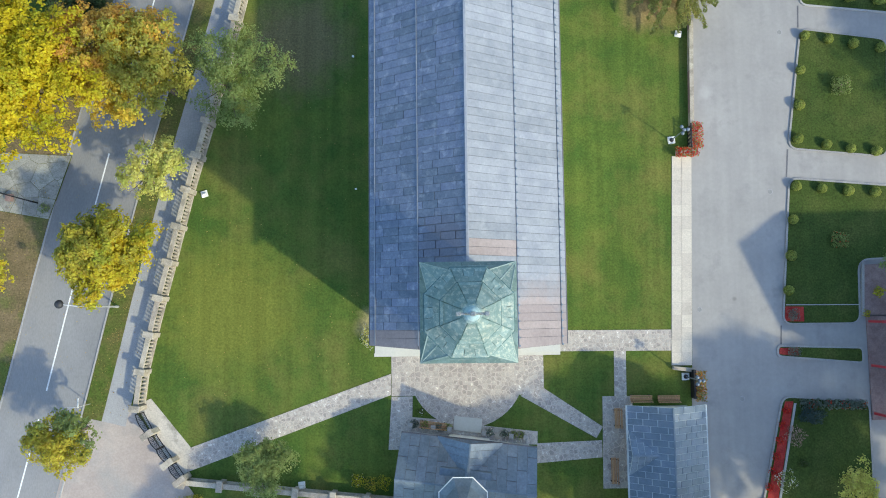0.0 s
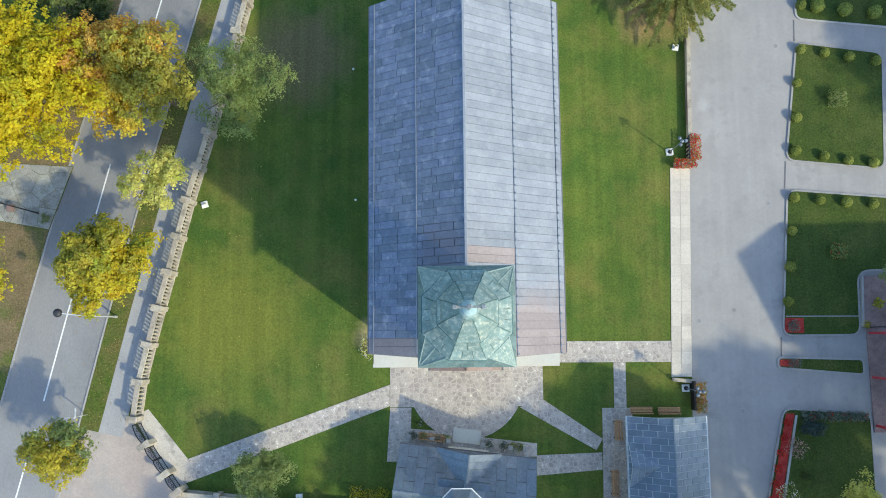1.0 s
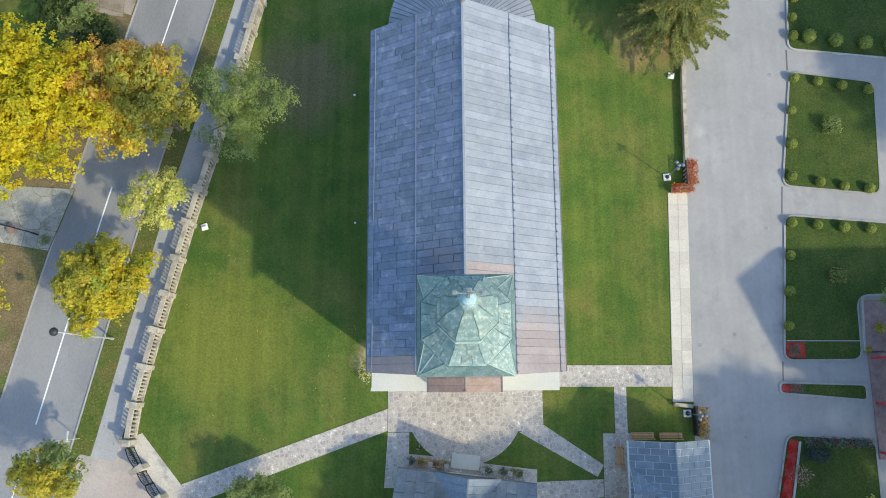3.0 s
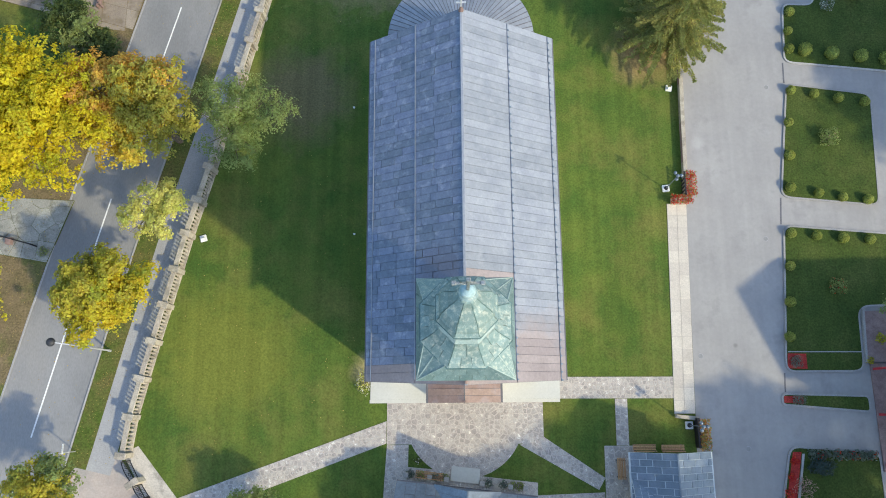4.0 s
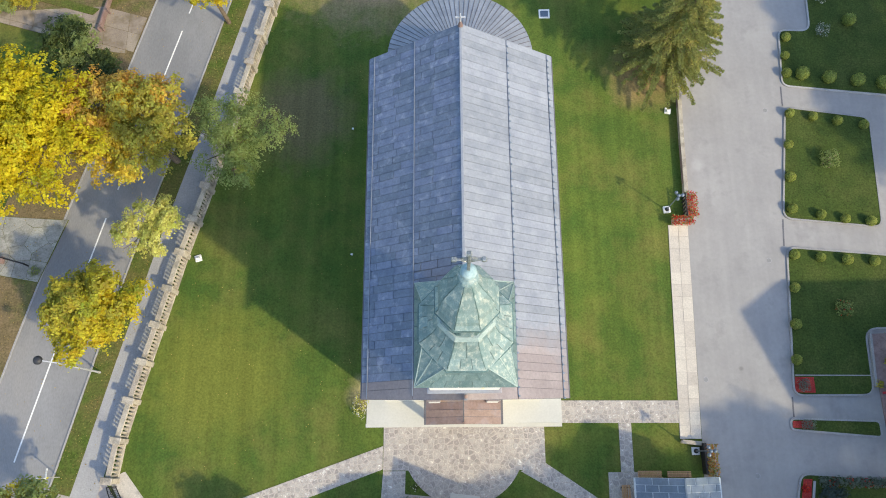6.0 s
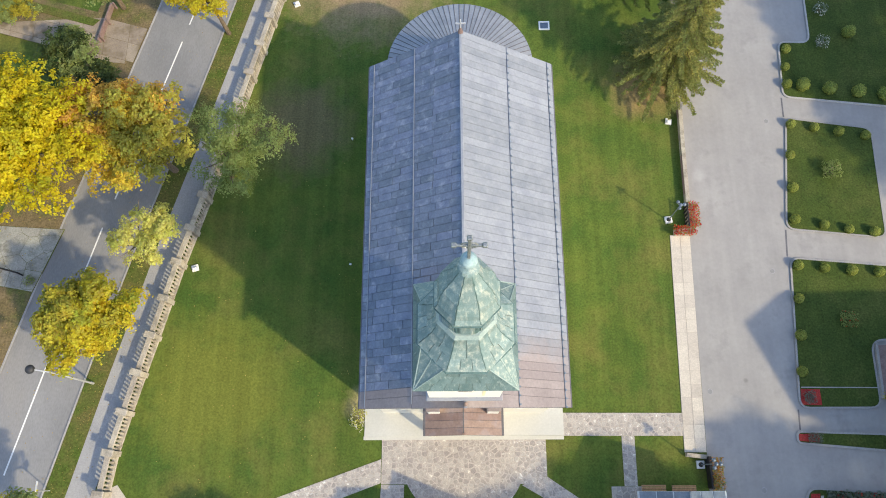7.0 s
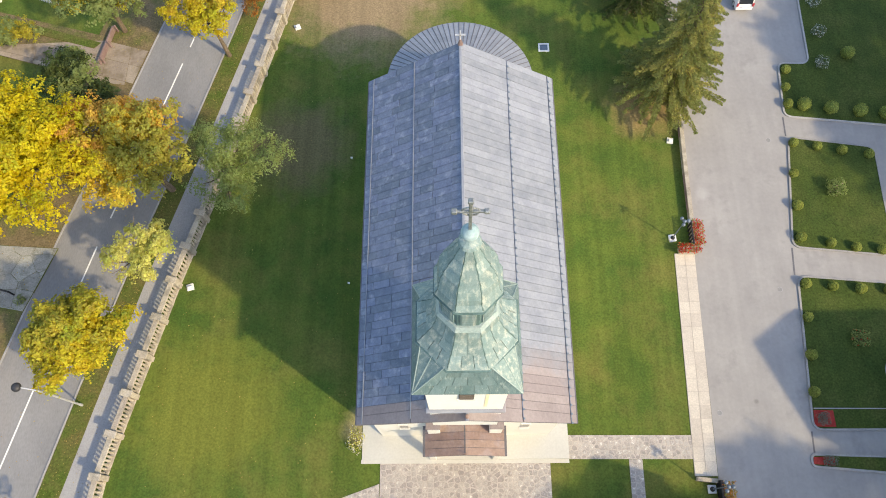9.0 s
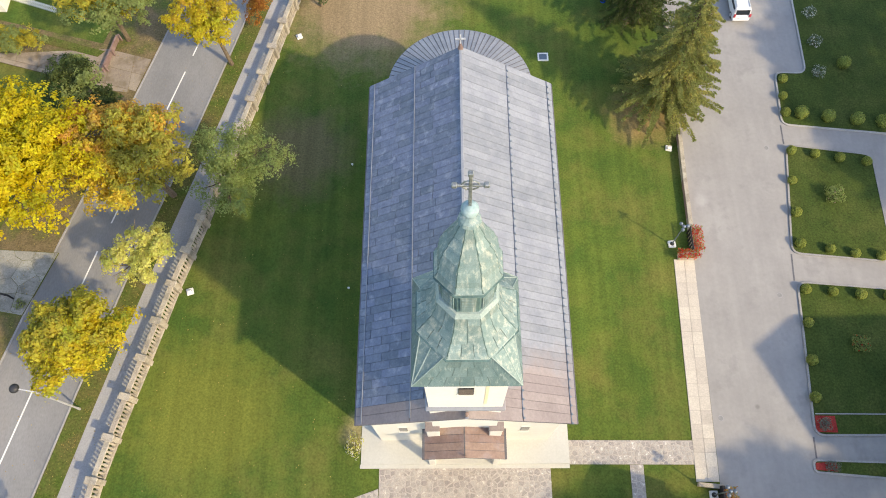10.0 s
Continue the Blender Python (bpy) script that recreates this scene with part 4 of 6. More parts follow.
def gate_panel(root, p, q, h=1.7, arch=0.25):
    P, Q = Vector(p), Vector(q)
    ln = (Q - P).length
    m = Matrix.Translation((p[0], p[1], gz(p[0]) + 0.1)) @ Matrix.Rotation(math.atan2((Q - P).y, (Q - P).x), 4, "Z")
    fr = bmesh.new()
    top = [(ln * i / 10, h + arch * math.sin(math.pi * i / 10)) for i in range(11)]
    for a, b in zip(top, top[1:]):
        tube(fr, (a[0], 0, a[1]), (b[0], 0, b[1]), 0.045, 0.045, 6)
    tube(fr, (0, 0, 0.1), (ln, 0, 0.1), 0.04, 0.04, 6)
    tube(fr, (0, 0, 0.9), (ln, 0, 0.9), 0.035, 0.035, 6)
    for x in (0.03, ln - 0.03):
        tube(fr, (x, 0, 0), (x, 0, h), 0.05, 0.05, 6)
    panel = part("gate_leaf", fr, "iron", root, loc=m)
    n = int(ln / 0.15)
    for i in range(1, n):
        x = ln * i / n
        bar = bmesh.new()
        tube(bar, (x, 0, 0.1), (x, 0, h + arch * math.sin(math.pi * x / ln)), 0.016, 0.016, 5)
        part("bar", bar, "iron", panel)
    sc = bmesh.new()
    for k in (0.3, 0.7):
        for i in range(12):
            a0, a1 = 2 * math.pi * i / 12, 2 * math.pi * (i + 1) / 12
            tube(sc, (ln * k + 0.17 * math.cos(a0), 0, 1.3 + 0.17 * math.sin(a0)), (ln * k + 0.17 * math.cos(a1), 0, 1.3 + 0.17 * math.sin(a1)), 0.02, 0.02, 5)
    part("scroll", sc, "iron", panel)


gate = thing("gate", "black wrought-iron gate between pale stone piers", "gate")
GP = [(-29.3, -4.75), (-28.15, -6.75), (-26.35, -9.25), (-25.25, -10.75)]
for i, p in enumerate(GP):
    if i == 0:
        continue
    q = GP[min(i + 1, 3)] if i < 3 else GP[2]
    m = Matrix.Translation((p[0], p[1], gz(p[0]))) @ Matrix.Rotation(math.atan2(q[1] - p[1], q[0] - p[0]), 4, "Z")
    pier = part("pier", boxed(-0.24, -0.45, -0.1, 0.24, 0.45, 1.7, bevel=0.03), "stone_fence", gate, "pale stone gate pier", loc=m)
    part("cap", boxed(-0.3, -0.6, 1.7, 0.3, 0.6, 1.85, bevel=0.04), "stone_fence", pier)
for a, b in ((GP[0], GP[1]), (GP[2], GP[3])):
    A, B = Vector(a), Vector(b)
    t = (B - A).normalized() * 0.26
    gate_panel(gate, tuple(A + t), tuple(B - t))
A, B = Vector(GP[1]), Vector(GP[2])
t = (B - A).normalized() * 0.26
gate_panel(gate, tuple(A + t), tuple((A + B) / 2 - t * 0.08), 1.75, 0.2)
gate_panel(gate, tuple((A + B) / 2 + t * 0.08), tuple(B - t), 1.75, 0.2)

lamp = thing("street_lamp", "tall grey steel street lamp with dark round head", "street lamp", loc=(-31.75, 4.5, gz(-31.75)))
b = bmesh.new()
tube(b, (0, 0, -0.1), (0, 0, 0.5), 0.12, 0.11, 10)
tube(b, (0, 0, 0.5), (0, 0, 6.9), 0.085, 0.06, 10)
part("pole", b, "steel", lamp)
b = bmesh.new()
tube(b, (0, 0, 6.85), (-1.1, 0.15, 7.25), 0.05, 0.045, 8)
part("arm", b, "steel", lamp)
b = bmesh.new()
ball(b, (-1.35, 0.18, 7.25), 0.36, 16, 0.8)
part("lamp_head", b, "dark", lamp, "dark round lamp head", smooth=True)
post = thing("sign_post", "short pale street sign post with two plates", "sign post", loc=(-34.0, -4.2, gz(-34.0)))
b = bmesh.new()
tube(b, (0, 0, -0.05), (0, 0, 2.6), 0.04, 0.04, 8)
part("pole", b, "steel", post)
part("plate", boxed(-0.75, -0.04, 2.3, 0.1, 0.0, 2.5), "white", post)
part("plate", boxed(-0.02, -0.1, 2.05, 0.02, 0.75, 2.25), "white", post)


def floodlight(x, y, turn=0.0):
    o = thing("floodlight", "small white floodlight standing on the lawn", "floodlight", "lawn floodlights", loc=Matrix.Translation((x, y, gz(x))) @ Matrix.Rotation(turn, 4, "Z"))
    part("base", boxed(-0.3, -0.3, -0.1, 0.3, 0.3, 0.16, bevel=0.03), "white", o)
    part("housing", boxed(-0.17, -0.13, 0.2, 0.17, 0.13, 0.46, bevel=0.04, m=pose(0, 0, 0.05, 25, 0, 0)), "white", o)
    part("bracket", boxed(-0.2, -0.03, 0.12, 0.2, 0.03, 0.3), "steel", o)


def lamp_post(x, y, turn=0.0):
    o = thing("lamp_post", "slim grey lamp post with globe lamps on a white block", "lamp post", "garden lamp posts", loc=Matrix.Translation((x, y, gz(x))) @ Matrix.Rotation(turn, 4, "Z"))
    part("base", boxed(-0.33, -0.33, -0.1, 0.33, 0.33, 0.2, bevel=0.03), "white", o, "white concrete block")
    part("flange", rings(bmesh.new(), [(0.2, 0.2), (0.2, 0.26), (0.09, 0.42)], n=12, turn=0), "dark", o)
    part("pole", tube(bmesh.new(), (0, 0, 0.4), (0, 0, 3.75), 0.055, 0.04, 10), "slate", o)
    for k in range(3):
        a = k * 2 * math.pi / 3
        c = (0.34 * math.cos(a), 0.34 * math.sin(a))
        arm = part("arm", tube(bmesh.new(), (0, 0, 3.6), (*c, 3.75), 0.025, 0.025, 6), "slate", o)
        part("globe", ball(bmesh.new(), (*c, 3.92), 0.17, 14), "slate", arm, "blue-grey lamp globe", smooth=True)
    part("globe", ball(bmesh.new(), (0, 0, 3.92), 0.17, 14), "slate", o, "blue-grey lamp globe", smooth=True)


for x, y, t in ((-24.1, 14.8, 0.3), (20.4, 29.7, -0.2), (-14.95, -11.6, 0.1), (-16.6, 43.1, 0.4)):
    floodlight(x, y, t)
lamp_post(19.35, 19.45, 0.1)
lamp_post(19.8, -2.4, 0.0)
hatch = thing("hatch", "square grey metal hatch in a white concrete frame", "hatch", loc=(8.75, 40.65, gz(8.75)))
for a in ((-0.55, -0.5, 0.55, -0.36), (-0.55, 0.36, 0.55, 0.5), (-0.55, -0.36, -0.4, 0.36), (0.4, -0.36, 0.55, 0.36)):
    part("frame", boxed(a[0], a[1], -0.1, a[2], a[3], 0.12, bevel=0.015), "white", hatch)
part("cover", boxed(-0.4, -0.36, -0.1, 0.4, 0.36, 0.07, bevel=0.01), "slate", hatch)

# low retaining wall along the driveway, with planters
wall_e = thing("retaining_wall", "low pale stone retaining wall beside the driveway", "wall")
WE = [(21.05, 18.3), (21.2, 22.0), (21.3, 26.0), (21.45, 30.0), (21.6, 34.0), (21.8, 39.0), (22.05, 46.0)]
for i, (p, q) in enumerate(zip(WE, WE[1:])):
    bm = prism(bmesh.new(), [(p[0] - 0.14, p[1] + 0.01), (p[0] + 0.14, p[1] + 0.01), (q[0] + 0.14, q[1] - 0.01), (q[0] - 0.14, q[1] - 0.01)], lambda x, y: gz(x, -0.2), lambda x, y: gz(x, 0.62))
    sec = part("wall_section", bm, "brick" if i % 2 else "stone_fence", wall_e)
    bm = prism(bmesh.new(), [(p[0] - 0.17, p[1]), (p[0] + 0.2, p[1]), (q[0] + 0.2, q[1]), (q[0] - 0.17, q[1])], lambda x, y: gz(x, 0.622), lambda x, y: gz(x, 0.72))
    part("coping", bm, "stone_fence", sec)

# ---- houses by the path ----
def gable_roof(root, m, length, half, eave, ridge, step, material, base, stagger=True, rows=3, seed=3, gap=0.015):
    """Roof with its ridge along local x from 0 to length, eaves at local y = -half and half, covered in sheets."""
    r = random.Random(seed)
    rf = bmesh.new()
    for s in (-1, 1):
        q = [(0, 0, ridge), (length, 0, ridge), (length, s * half, eave), (0, s * half, eave)]
        hi = [rf.verts.new((x, y, z - 0.02)) for x, y, z in q]
        lo = [rf.verts.new((x, y, z - 0.16)) for x, y, z in q]
        rf.faces.new(hi), rf.faces.new(lo)
        for i in range(4):
            rf.faces.new((hi[i], hi[(i + 1) % 4], lo[(i + 1) % 4], lo[i]))
    o = part("roof", rf, base, root, loc=m)
    n = max(1, int(round(length / step)))
    for s in (-1, 1):
        nrm = Vector((0, s * (ridge - eave), half)).normalized()
        for i in range(n):
            cuts = [0.0, 1.0]
            if stagger:
                cuts = [0.0] + sorted({round((k + (0.5 if i % 2 else 0.0)) / rows + r.uniform(-0.04, 0.04), 3) for k in range(0 if i % 2 else 1, rows)}) + [1.0]
            for a, c in zip(cuts, cuts[1:]):
                x0, x1 = i * length / n + gap, (i + 1) * length / n - gap
                za, zc = ridge + (eave - ridge) * a, ridge + (eave - ridge) * (c - gap)
                ya, yc = s * half * a, s * half * (c - gap)
                pb = bmesh.new()
                sheet(pb, [(x0, ya, za), (x1, ya, za), (x1, yc, zc), (x0, yc, zc)], nrm, -0.02, 0.012 + r.uniform(0, 0.01))
                part("roof_sheet", pb, material, o)
    part("ridge_cap", boxed(-0.02, -0.08, ridge - 0.04, length + 0.02, 0.08, ridge + 0.04, bevel=0.02), material, o)
    for s in (-1, 1):
        part("gutter", boxed(0, s * half - 0.06, eave - 0.13, length, s * half + 0.06, eave - 0.02, bevel=0.02), base, o)
    return o


# house with the turret
za = gz(0)
hm = Matrix.Translation((-5.75, -6.5, 0)) @ Matrix.Rotation(math.atan2(-1.36, 11.58), 4, "Z") @ Matrix.Translation((0, -3.4, 0))
house = thing("house", "small pale house with grey metal gable roof and turret", "house")
HL = 11.66
part("wall", boxed(0.35, -2.95, -0.5, HL - 0.35, 2.95, 3.35), "plaster", house, loc=hm)
bm = bmesh.new()
for x in (0.35, HL - 0.6):
    prism(bm, [(x, -2.9), (x + 0.25, -2.9), (x + 0.25, 2.9), (x, 2.9)], 3.3, lambda xx, yy: 3.32)
part("wall_plate", bm, "plaster", house, loc=hm)
gable_roof(house, hm, HL, 3.4, 3.4, 6.05, 0.84, "slate", "metal_base", True, rows=2, seed=4)
gm = hm @ Matrix.Translation((5.9, 3.46, 0)) @ Matrix.Rotation(-math.pi / 2, 4, "Z")
gable_roof(house, gm, 3.55, 2.8, 3.48, 5.68, 0.6, "slate", "metal_base", False, seed=6)
part("wall", prism(bmesh.new(), [(0.35, -1.8), (0.6, -1.8), (0.6, 1.8), (0.35, 1.8)], 0, 3.6), "plaster", house, loc=gm)
tc = hm @ Vector((5.75, -0.9, 0))
tur = part("turret", rings(bmesh.new(), [(1.75, 5.0), (1.75, 7.0)], cx=tc.x, cy=tc.y), "plaster", house, "white octagonal turret")
part("turret_fascia", rings(bmesh.new(), [(1.8, 6.8), (2.13, 6.95), (2.13, 7.07)], cx=tc.x, cy=tc.y), "white", tur)
part("turret_roof", rings(bmesh.new(), [(2.05, 7.08), (1.5, 7.6), (0.8, 8.6), (0.12, 9.4)], cx=tc.x, cy=tc.y), "slate", tur)
part("turret_seat", boxed(3.6, -2.9, 4.7, 7.9, 1.3, 5.55, bevel=0.05), "slate", house, loc=hm)
part("step", boxed(4.4, 3.5, -0.3, 6.9, 4.75, 0.22, bevel=0.02), "terrace", house, "grey concrete entrance step", loc=hm)
part("door", boxed(5.2, 2.9, 0.2, 6.4, 3.0, 2.4), "wood", house, loc=hm)
for x in (0.55, 2.6, 4.05, 7.15, 9.6, 10.9):
    o = thing("planter_post", "short white stone post beside the house", "post", "posts before the house", loc=hm @ Matrix.Translation((x, 3.62, gz((hm @ Vector((x, 3.6, 0))).x))))
    part("shaft", boxed(-0.15, -0.15, -0.1, 0.15, 0.15, 0.7, bevel=0.02), "kerb", o)
    part("top", boxed(-0.21, -0.21, 0.7, 0.21, 0.21, 0.8, bevel=0.03), "kerb", o)

# smaller house with slate-like sheets
house_b = thing("house", "low house with blue-grey staggered sheet roof", "house")
bmx = Matrix.Translation((16.85, -4.4, -0.55)) @ Matrix.Rotation(-math.pi / 2, 4, "Z")
part("wall", boxed(0.6, -2.15, -0.4, 13.6, 2.95, 3.3), "plaster", house_b, loc=bmx)
gable_roof(house_b, bmx, 14.0, 3.38, 3.9, 6.0, 0.53, "slate", "slate_base", True, seed=9, gap=0.022)
wm = Matrix.Translation((13.55, -8.35, -0.55))
gable_roof(house_b, wm, 3.2, 1.85, 4.0, 5.35, 0.53, "slate", "slate_base", True, seed=12, gap=0.022)
part("wall", boxed(1.0, -1.5, -0.3, 2.0, 1.5, 4.0), "plaster", house_b, loc=wm)
part("door", boxed(0.95, -0.5, 0.0, 1.0, 0.5, 2.1), "wood", house_b, loc=wm)


def bench(x, y, turn, length=1.9, back=True):
    o = thing("bench", "brown slatted wooden bench on the paving", "bench", "garden benches", loc=Matrix.Translation((x, y, gz(x) + 0.04)) @ Matrix.Rotation(turn, 4, "Z"))
    for k in range(4):
        part("seat_slat", boxed(-length / 2, -0.24 + k * 0.125, 0.42, length / 2, -0.14 + k * 0.125, 0.46, bevel=0.008), "wood", o)
    for k in range(2):
        part("back_slat", boxed(-length / 2, 0.28 + 0.04 * k, 0.58 + k * 0.17, length / 2, 0.32 + 0.04 * k, 0.7 + k * 0.17), "wood", o)
    for s in (-1, 1):
        part("leg", boxed(s * (length / 2 - 0.2) - 0.04, -0.24, -0.03, s * (length / 2 - 0.2) + 0.04, 0.3, 0.42), "iron", o)
        part("back_support", boxed(s * (length / 2 - 0.2) - 0.03, 0.33, 0.3, s * (length / 2 - 0.2) + 0.03, 0.39, 0.9), "iron", o)


bench(-3.15, -6.35, math.atan2(-1.36, 11.58) + math.pi, 2.4)
bench(15.6, -4.22, math.pi, 2.0)
bench(18.1, -4.27, math.pi, 2.0)
bench(12.95, -10.6, math.pi / 2 * 3, 2.3)
bench(13.4, -6.0, math.pi / 2 * 3, 1.8)

# house east of the drive, with a red timber porch
house_e = thing("house", "large pale house with tiled gable roof and red timber porch", "house")
ez = gz(40)
part("wall", boxed(39.3, -5.2, ez - 0.4, 52.0, 5.0, 8.0), "plaster", house_e)
em = Matrix.Translation((38.7, -0.1, 0))
gable_roof(house_e, em, 14.0, 5.4, 7.9, 11.3, 0.9, "tile", "tile", False, seed=15)
bm = bmesh.new()
v = [[bm.verts.new((x, y, z)) for y, z in ((-5.2, 7.9), (5.0, 7.9), (-0.1, 11.1))] for x in (39.3, 39.6)]
bm.faces.new(v[0]), bm.faces.new(v[1])
for i in range(3):
    bm.faces.new((v[0][i], v[0][(i + 1) % 3], v[1][(i + 1) % 3], v[1][i]))
part("gable", bm, "plaster", house_e)
part("porch_floor", boxed(36.6, -6.5, ez - 0.4, 39.28, 2.9, ez + 0.3, bevel=0.03), "brick", house_e, "dark reddish porch floor")
for y in (2.4, -1.6, -5.9):
    b = part("porch_beam", boxed(36.7, y - 0.13, ez + 2.5, 39.25, y + 0.13, ez + 2.75, bevel=0.02), "red", house_e, "red painted beam")
    part("porch_post", boxed(36.75, y - 0.1, ez + 0.3, 36.95, y + 0.1, ez + 2.5), "red", b)
slab("terrace_east", [(36.3, 3.0), (46, 3.0), (46, 8.0), (36.6, 7.6)], 0.32, "brick", label="paved reddish terrace beside the house", category="terrace")
part("terrace_edge", prism(bmesh.new(), [(36.1, 2.95), (36.3, 2.95), (36.6, 7.8), (36.4, 7.8)], lambda x, y: gz(x, -0.1), lambda x, y: gz(x, 0.42)), "kerb", bpy.data.objects["terrace_east"])

# west side scraps: garden wall and shed roof
barrier = thing("barrier", "low dark steel barrier with a rusty red panel across the driveway", "barrier", loc=(-41.0, 14.55, gz(-41.0) + 0.1))
for x in (-1.7, 1.6):
    part("post", boxed(x - 0.06, -0.28 * x - 0.06, -0.1, x + 0.06, -0.28 * x + 0.06, 1.0, bevel=0.01), "iron", barrier)
rail = bmesh.new()
tube(rail, (-1.8, 0.5, 0.95), (1.7, -0.47, 0.95), 0.06, 0.06, 8)
tube(rail, (-1.8, 0.5, 0.45), (1.7, -0.47, 0.45), 0.04, 0.04, 8)
part("rail", rail, "iron", barrier)
part("panel", boxed(-1.05, -0.3, 0.1, -0.55, 0.34, 0.6, bevel=0.02), "brick", barrier, "rusty red sheet panel")
picket = thing("picket_fence", "white painted timber fence beside the side street", "fence")
FA, FB = Vector((-55.0, 50.4)), Vector((-41.6, 45.8))
for i in range(49):
    p = FA.lerp(FB, i / 48)
    part("picket", boxed(-0.06, -0.03, -0.1, 0.06, 0.03, 1.1, m=Matrix.Translation((p.x, p.y, gz(p.x))) @ Matrix.Rotation(-0.33, 4, "Z")), "white", picket)
for h in (0.3, 0.85):
    bm = bmesh.new()
    tube(bm, (FA.x, FA.y, gz(FA.x, h)), (FB.x, FB.y, gz(FB.x, h)), 0.05, 0.05, 6)
    part("rail", bm, "white", picket)
beam = thing("gate_beam", "rust-brown steel sliding gate across the side street", "gate")
bm = bmesh.new()
box(bm, -0.1, -2.2, 0.1, 0.1, 2.2, 0.75, bevel=0.03, m=Matrix.Translation((-35.6, 40.5, gz(-35.6))) @ Matrix.Rotation(-0.17, 4, "Z"))
part("leaf", bm, "brick", beam)
for k in (-2.0, 0.0, 2.0):
    part("post", boxed(-0.08, k - 0.08, 0.0, 0.08, k + 0.08, 1.0, bevel=0.01, m=Matrix.Translation((-35.25, 40.5, gz(-35.3))) @ Matrix.Rotation(-0.17, 4, "Z")), "brick", beam)
shed = thing("shed", "small shed with pale sheet roof behind the hedge", "shed", loc=(-50.0, 48.2, gz(-50.0)))
part("wall", boxed(-2.5, -2.0, -0.2, 2.3, 2.0, 2.2), "plaster", shed)
gable_roof(shed, Matrix.Translation((-2.8, 0, 0)), 5.4, 2.3, 2.2, 3.0, 0.9, "slate", "steel", False, seed=21)

# ---- gardens east of the drive ----
def rounded(pts, r=0.9, n=5):
    out = []
    for i, p in enumerate(pts):
        P, A, B = Vector(p), Vector(pts[i - 1]), Vector(pts[(i + 1) % len(pts)])
        a, c = P + (A - P).normalized() * r, P + (B - P).normalized() * r
        for k in range(n + 1):
            u = k / n
            out.append(tuple((1 - u) ** 2 * a + 2 * u * (1 - u) * P + u * u * c))
    return out


def inset(pts, d):
    out = []
    for i, p in enumerate(pts):
        A, P, B = Vector(pts[i - 1]), Vector(p), Vector(pts[(i + 1) % len(pts)])
        n = Vector((0, 0))
        for e in (P - A, B - P):
            if e.length > 1e-6:
                n += Vector((-e.y, e.x)).normalized()
        n = n.normalized() if n.length > 0 else n
        out.append((P.x + n.x * d, P.y + n.y * d))
    return out


def bed(name, pts, r=0.9, label="lawn bed with pale concrete kerb"):
    if area(pts) < 0:
        pts = pts[::-1]
    outer = rounded(pts, r)
    inner = inset(outer, 0.17)
    bm = bmesh.new()
    lay = []
    for ring, h in ((outer, -0.1), (outer, 0.15), (inner, 0.15), (inner, -0.1)):
        lay.append([bm.verts.new((x, y, gz(x, h))) for x, y in ring])
    n = len(outer)
    for a, c in zip(lay, lay[1:]):
        for i in range(n):
            bm.faces.new((a[i], a[(i + 1) % n], c[(i + 1) % n], c[i]))
    k = tagged(part("kerb", bm, "kerb"), "pale concrete garden kerb", "kerb", kind="structure")
    slab(name, inner, 0.11, "lawn_east", 0.3, label=label, category="lawn")


bed("garden_lawn", [(30.15, 15.85), (28.85, 2.15), (36.1, 2.15), (36.3, 8.0), (41.5, 8.2), (41.5, 14.9)], 1.0, "short green lawn within a pale kerb")
bed("garden_lawn", [(31.95, 30.2), (30.2, 18.5), (39.6, 17.6), (40.3, 29.1)], 1.0, "short green lawn within a pale kerb")
bed("garden_lawn", [(32.5, 38.9), (32.0, 32.4), (47.0, 30.9), (49.0, 70.0), (37.2, 70.0), (35.7, 38.8)], 0.9, "short green lawn within a pale kerb")
bed("garden_lawn", [(28.3, 0.35), (28.2, -0.75), (36.2, -1.45), (36.2, 0.1)], 0.5, "narrow green lawn strip within a pale kerb")
bed("garden_lawn", [(28.5, -4.2), (25.0, -19.0), (36.4, -19.0), (36.5, -4.75)], 0.9, "shaded green lawn within a pale kerb")
for nm, pts in (("flower_bed", [(28.75, -4.75), (29.5, -4.75), (26.7, -18.0), (25.6, -18.0)]), ("flower_bed", [(29.25, 3.85), (29.1, 2.5), (30.9, 2.45), (30.9, 3.8)]), ("flower_bed", [(28.5, 0.05), (28.45, -0.5), (30.2, -0.65), (30.2, 0.1)])):
    slab(nm, pts, 0.135, "red_mulch", 0.2, label="bed of red mulch and low red flowers", category="flower bed")
part("bed_edge", prism(bmesh.new(), [(29.55, -4.9), (29.75, -4.9), (26.95, -18.0), (26.75, -18.0)], lambda x, y: gz(x, 0.0), lambda x, y: gz(x, 0.2)), "kerb", bpy.data.objects["flower_bed"])
slab("lawn_edging", [(29.3, 3.95), (36.0, 3.9), (36.0, 3.98), (29.3, 4.03)], 0.15, "kerb", label="thin pale edging across the lawn", category="edging")

